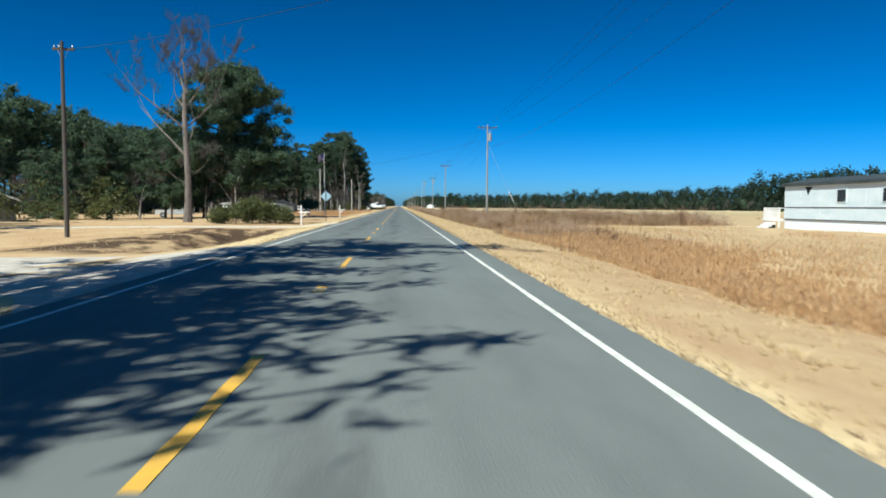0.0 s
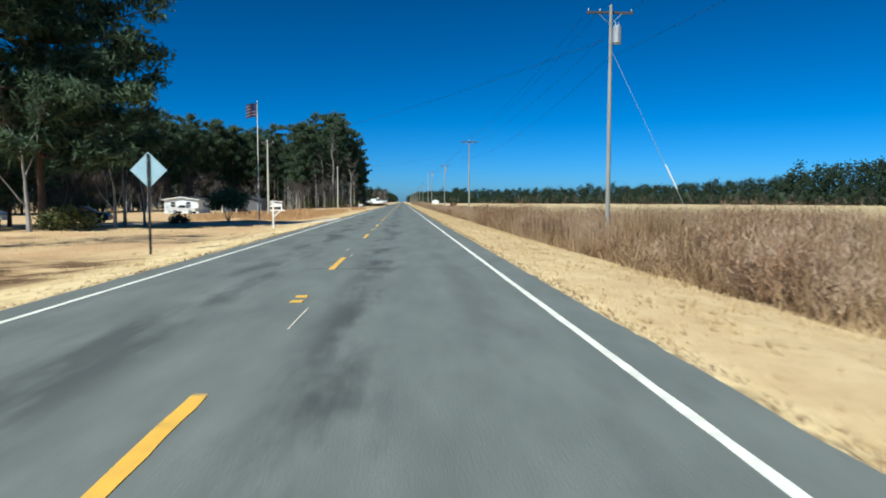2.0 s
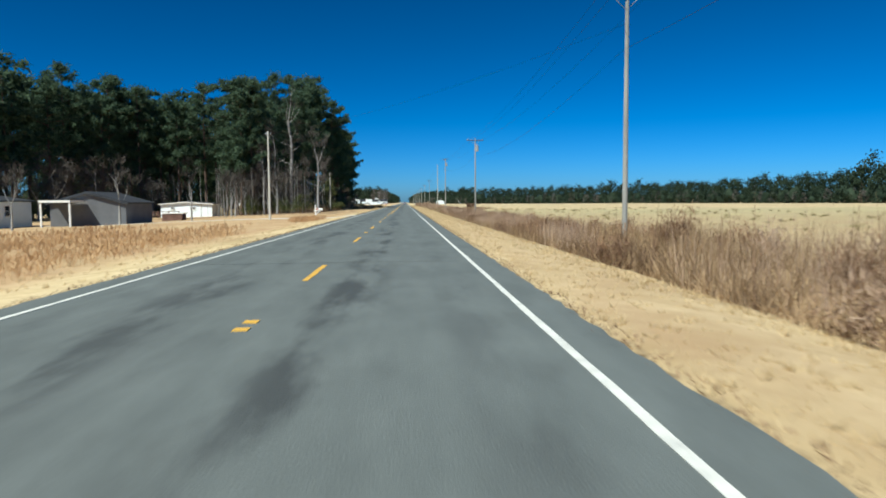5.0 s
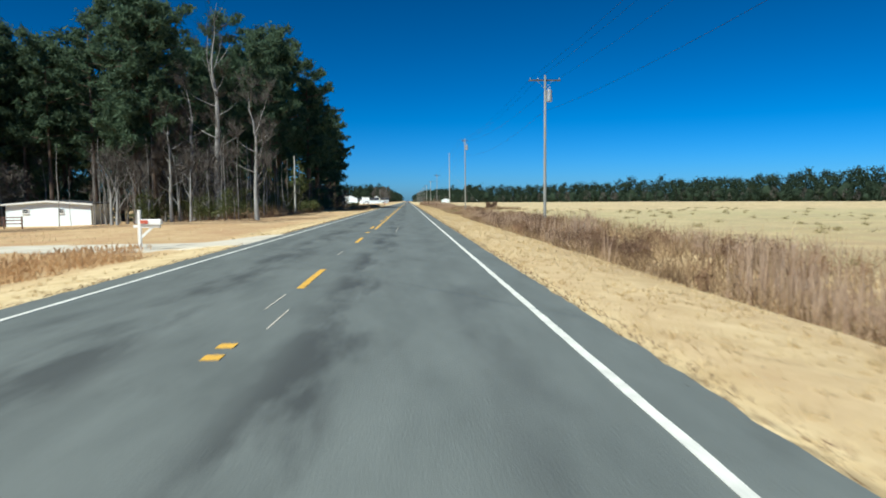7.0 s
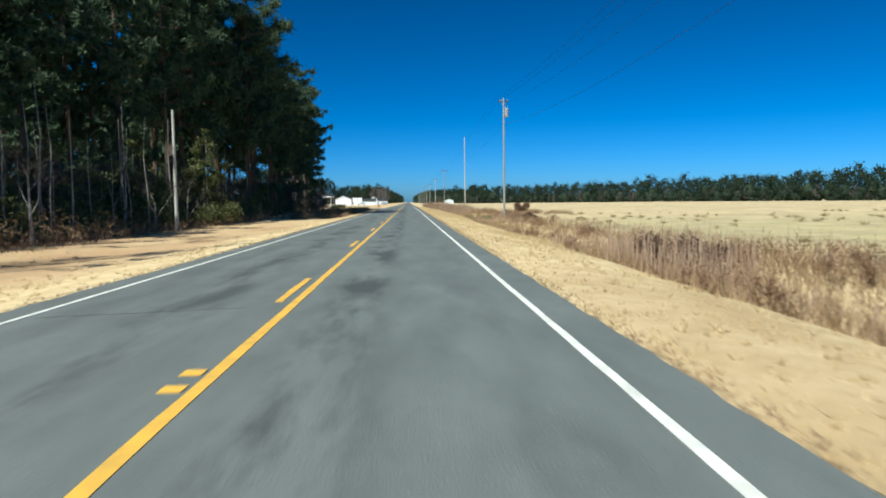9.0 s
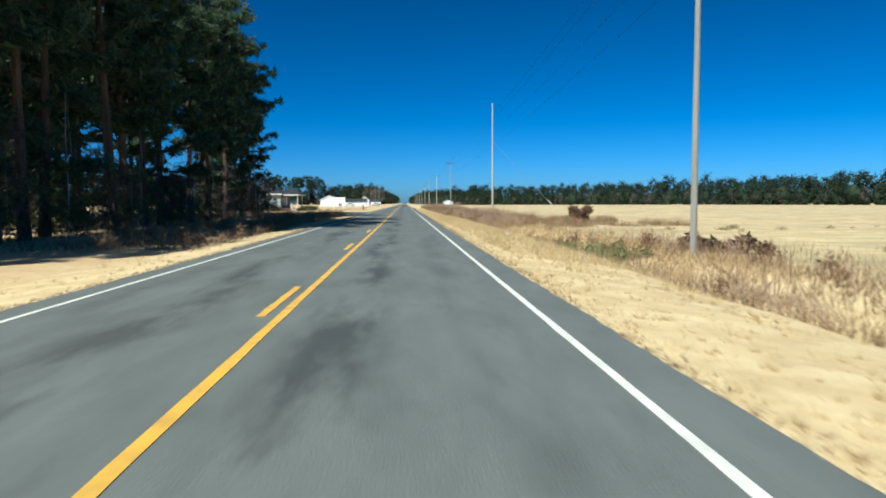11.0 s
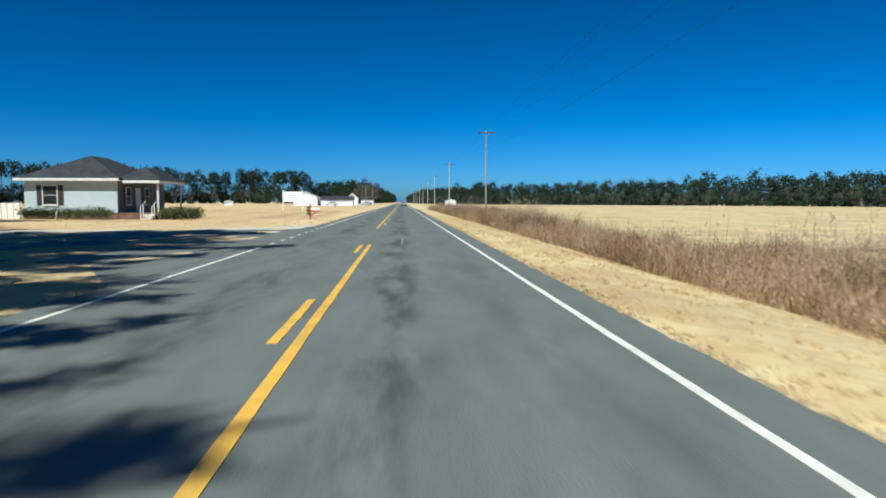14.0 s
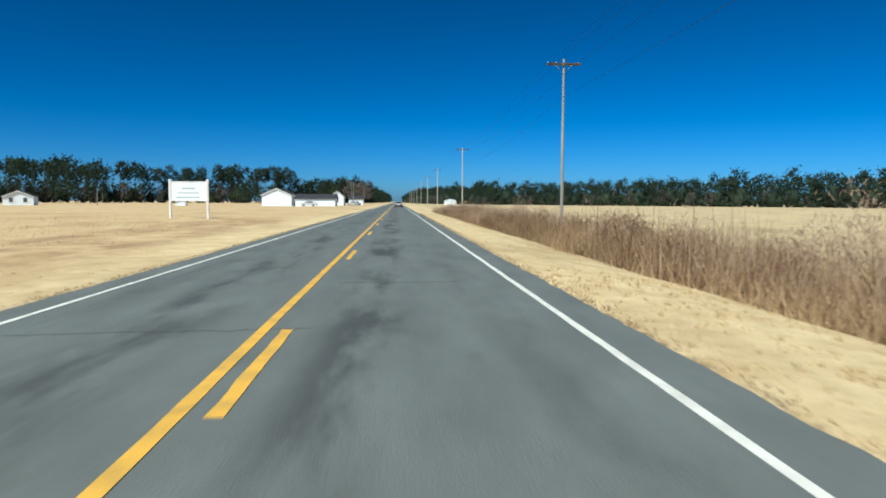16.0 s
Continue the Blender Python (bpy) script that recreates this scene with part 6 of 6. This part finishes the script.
    gable_house(-63, 606, 3, 3, 1.5, 0.5, WHITE_SIDING, SHINGLE, "small white far shed at the edge of the field", 10, z=0.0)


# ---- vehicles ----
def wheel(parent, x, y, r=0.33, w=0.22):
    tyre = part("wheel", Shape().tube([(x - w / 2, y, r), (x - w / 2 + 0.03, y, r), (x + w / 2 - 0.03, y, r), (x + w / 2, y, r)], [r - 0.03, r, r, r - 0.03], 18), RUBBER, parent, "black tyre")
    s = 1 if x > 0 else -1
    part("rim", Shape().tube([(x + s * w * 0.3, y, r), (x + s * (w / 2 + 0.01), y, r)], [r * 0.6, r * 0.58], 14), STEEL, tyre, "grey rim")


def car(x, y, turn, mat, label):
    """A saloon car with its nose to +y."""
    ob = thing("car", x, y, 0.0, label, "car", "", turn)
    body = [(-2.25, 0.35), (-2.3, 0.75), (-2.1, 0.98), (-1.5, 1.02), (1.0, 1.0), (2.1, 0.85), (2.32, 0.6), (2.28, 0.32), (1.8, 0.22), (-1.8, 0.22)]
    cabin = [(-1.75, 1.0), (-1.1, 1.42), (0.35, 1.46), (1.25, 1.0)]
    part("body", Shape().prism(body, 0, -0.9, 0.9), mat, ob, bevel=0.05)
    roof = part("cabin", Shape().prism(cabin, 0, -0.72, 0.72), mat, ob, bevel=0.05)
    part("rear_window", Shape().add([(-0.6, -1.72, 1.06), (0.6, -1.72, 1.06), (0.52, -1.2, 1.38), (-0.52, -1.2, 1.38), (-0.6, -1.74, 1.08), (0.6, -1.74, 1.08), (0.52, -1.22, 1.4), (-0.52, -1.22, 1.4)],
                                   [(0, 1, 2, 3), (7, 6, 5, 4), (0, 4, 5, 1), (1, 5, 6, 2), (2, 6, 7, 3), (3, 7, 4, 0)]), GLASS_DARK, roof, "dark rear window")
    for s in (-1, 1):
        part("side_window", Shape().prism([(-1.35, 1.05), (-1.0, 1.36), (0.3, 1.39), (0.95, 1.05)], 0, s * 0.722, s * 0.735), GLASS_DARK, roof)
        part("tail_light", Shape().box(min(s * 0.5, s * 0.84), max(s * 0.5, s * 0.84), -2.31, -2.22, 0.72, 0.88), TAIL_RED, ob, "red tail light")
        for yy in (-1.35, 1.4):
            wheel(ob, s * 0.82, yy)
    part("bumper", Shape().box(-0.85, 0.85, -2.36, -2.24, 0.36, 0.58), RUBBER, ob, bevel=0.02)
    part("number_plate", Shape().box(-0.16, 0.16, -2.335, -2.3, 0.62, 0.74), WHITE_PAINT, ob, "blank pale number plate")
    return ob


def pickup(x, y, turn, mat, label):
    ob = thing("pickup_truck", x, y, land(x, y), label, "truck", "", turn)
    part("body", Shape().prism([(-2.7, 0.55), (-2.7, 1.15), (0.0, 1.15), (0.0, 1.2), (1.3, 1.2), (2.5, 1.1), (2.65, 0.9), (2.65, 0.5), (-2.6, 0.45)], 0, -0.95, 0.95), mat, ob, bevel=0.05)
    cab = part("cab", Shape().prism([(-0.7, 1.15), (-0.6, 1.82), (0.75, 1.85), (1.45, 1.18)], 0, -0.82, 0.82), mat, ob, bevel=0.06)
    for s in (-1, 1):
        part("side_window", Shape().prism([(-0.5, 1.25), (-0.45, 1.72), (0.65, 1.74), (1.15, 1.25)], 0, s * 0.823, s * 0.835), GLASS_DARK, cab)
        for yy in (-1.6, 1.7):
            wheel(ob, s * 0.86, yy, 0.39, 0.26)
    part("bumper", Shape().box(-0.95, 0.95, 2.62, 2.75, 0.45, 0.68), STEEL, ob, bevel=0.02)
    return ob


def small_things():
    for x, y in ((-7.28, 60.2), (-6.9, 94.8)):
        mailbox(x, y, "white wooden mailbox post with a side arm", WHITE_PAINT, WHITE_PAINT, 1.75)
    mailbox(-8.0, 200.3, "white mailbox with a red plate on a white post", WHITE_PAINT, WHITE_PAINT, 1.5, 0.75, True, True)
    mailbox(-6.1, 404.2, "white mailbox on a red post with a dark garland", RED_PAINT, WHITE_PAINT, 1.3, 0.75, True, False, True)
    road_sign()
    board_sign()
    flagpole()
    car(1.75, 558, 0, SILVER_PAINT, "silver saloon car on the road ahead")
    car(-24, 596, 90, PALE_PAINT, "pale parked car beside a far house")
    car(-13.5, 636, 60, SILVER_PAINT, "silver parked car beside a far house")
    car(-25.4, 108.6, -80, DARK_PAINT, "dark saloon car parked in a yard").location.z = land(-25.4, 108.6)
    pickup(-33.0, 106.0, -75, PALE_PAINT, "pale pickup truck parked in a yard")
    pickup(-43.5, 193.5, 80, PALE_PAINT, "pale pickup truck parked beside a house")
    # field stakes and a bit of litter
    stake = thing("stake", -25.7, 404.0, land(-25.7, 404), "short leaning wooden stake in the grass", "stake")
    part("stick", Shape().box(-0.04, 0.04, -0.04, 0.04, -0.1, 0.75, pose(0, 0, 0, 0, 8, 0)), PALE_POLE, stake)
    bag = thing("litter_bag", 6.9, 308.6, land(6.9, 308.6), "crumpled white litter bag on the verge", "litter")
    ball = bmesh.new()
    bmesh.ops.create_icosphere(ball, subdivisions=2, radius=0.12)
    rng = random.Random(6)
    for q in ball.verts:
        q.co = Vector((q.co.x * 1.3, q.co.y, q.co.z * 0.6 + 0.08)) * rng.uniform(0.8, 1.15)
    me = bpy.data.meshes.new("bag")
    ball.to_mesh(me)
    ball.free()
    me.materials.append(WHITE_CLOTH)
    part("bag", me, None, bag)


ground()
road()
drives()
woods()
far_woods()
yard_trees()
shrubs()
houses()
poles()
small_things()
verge_grass()
weeds()
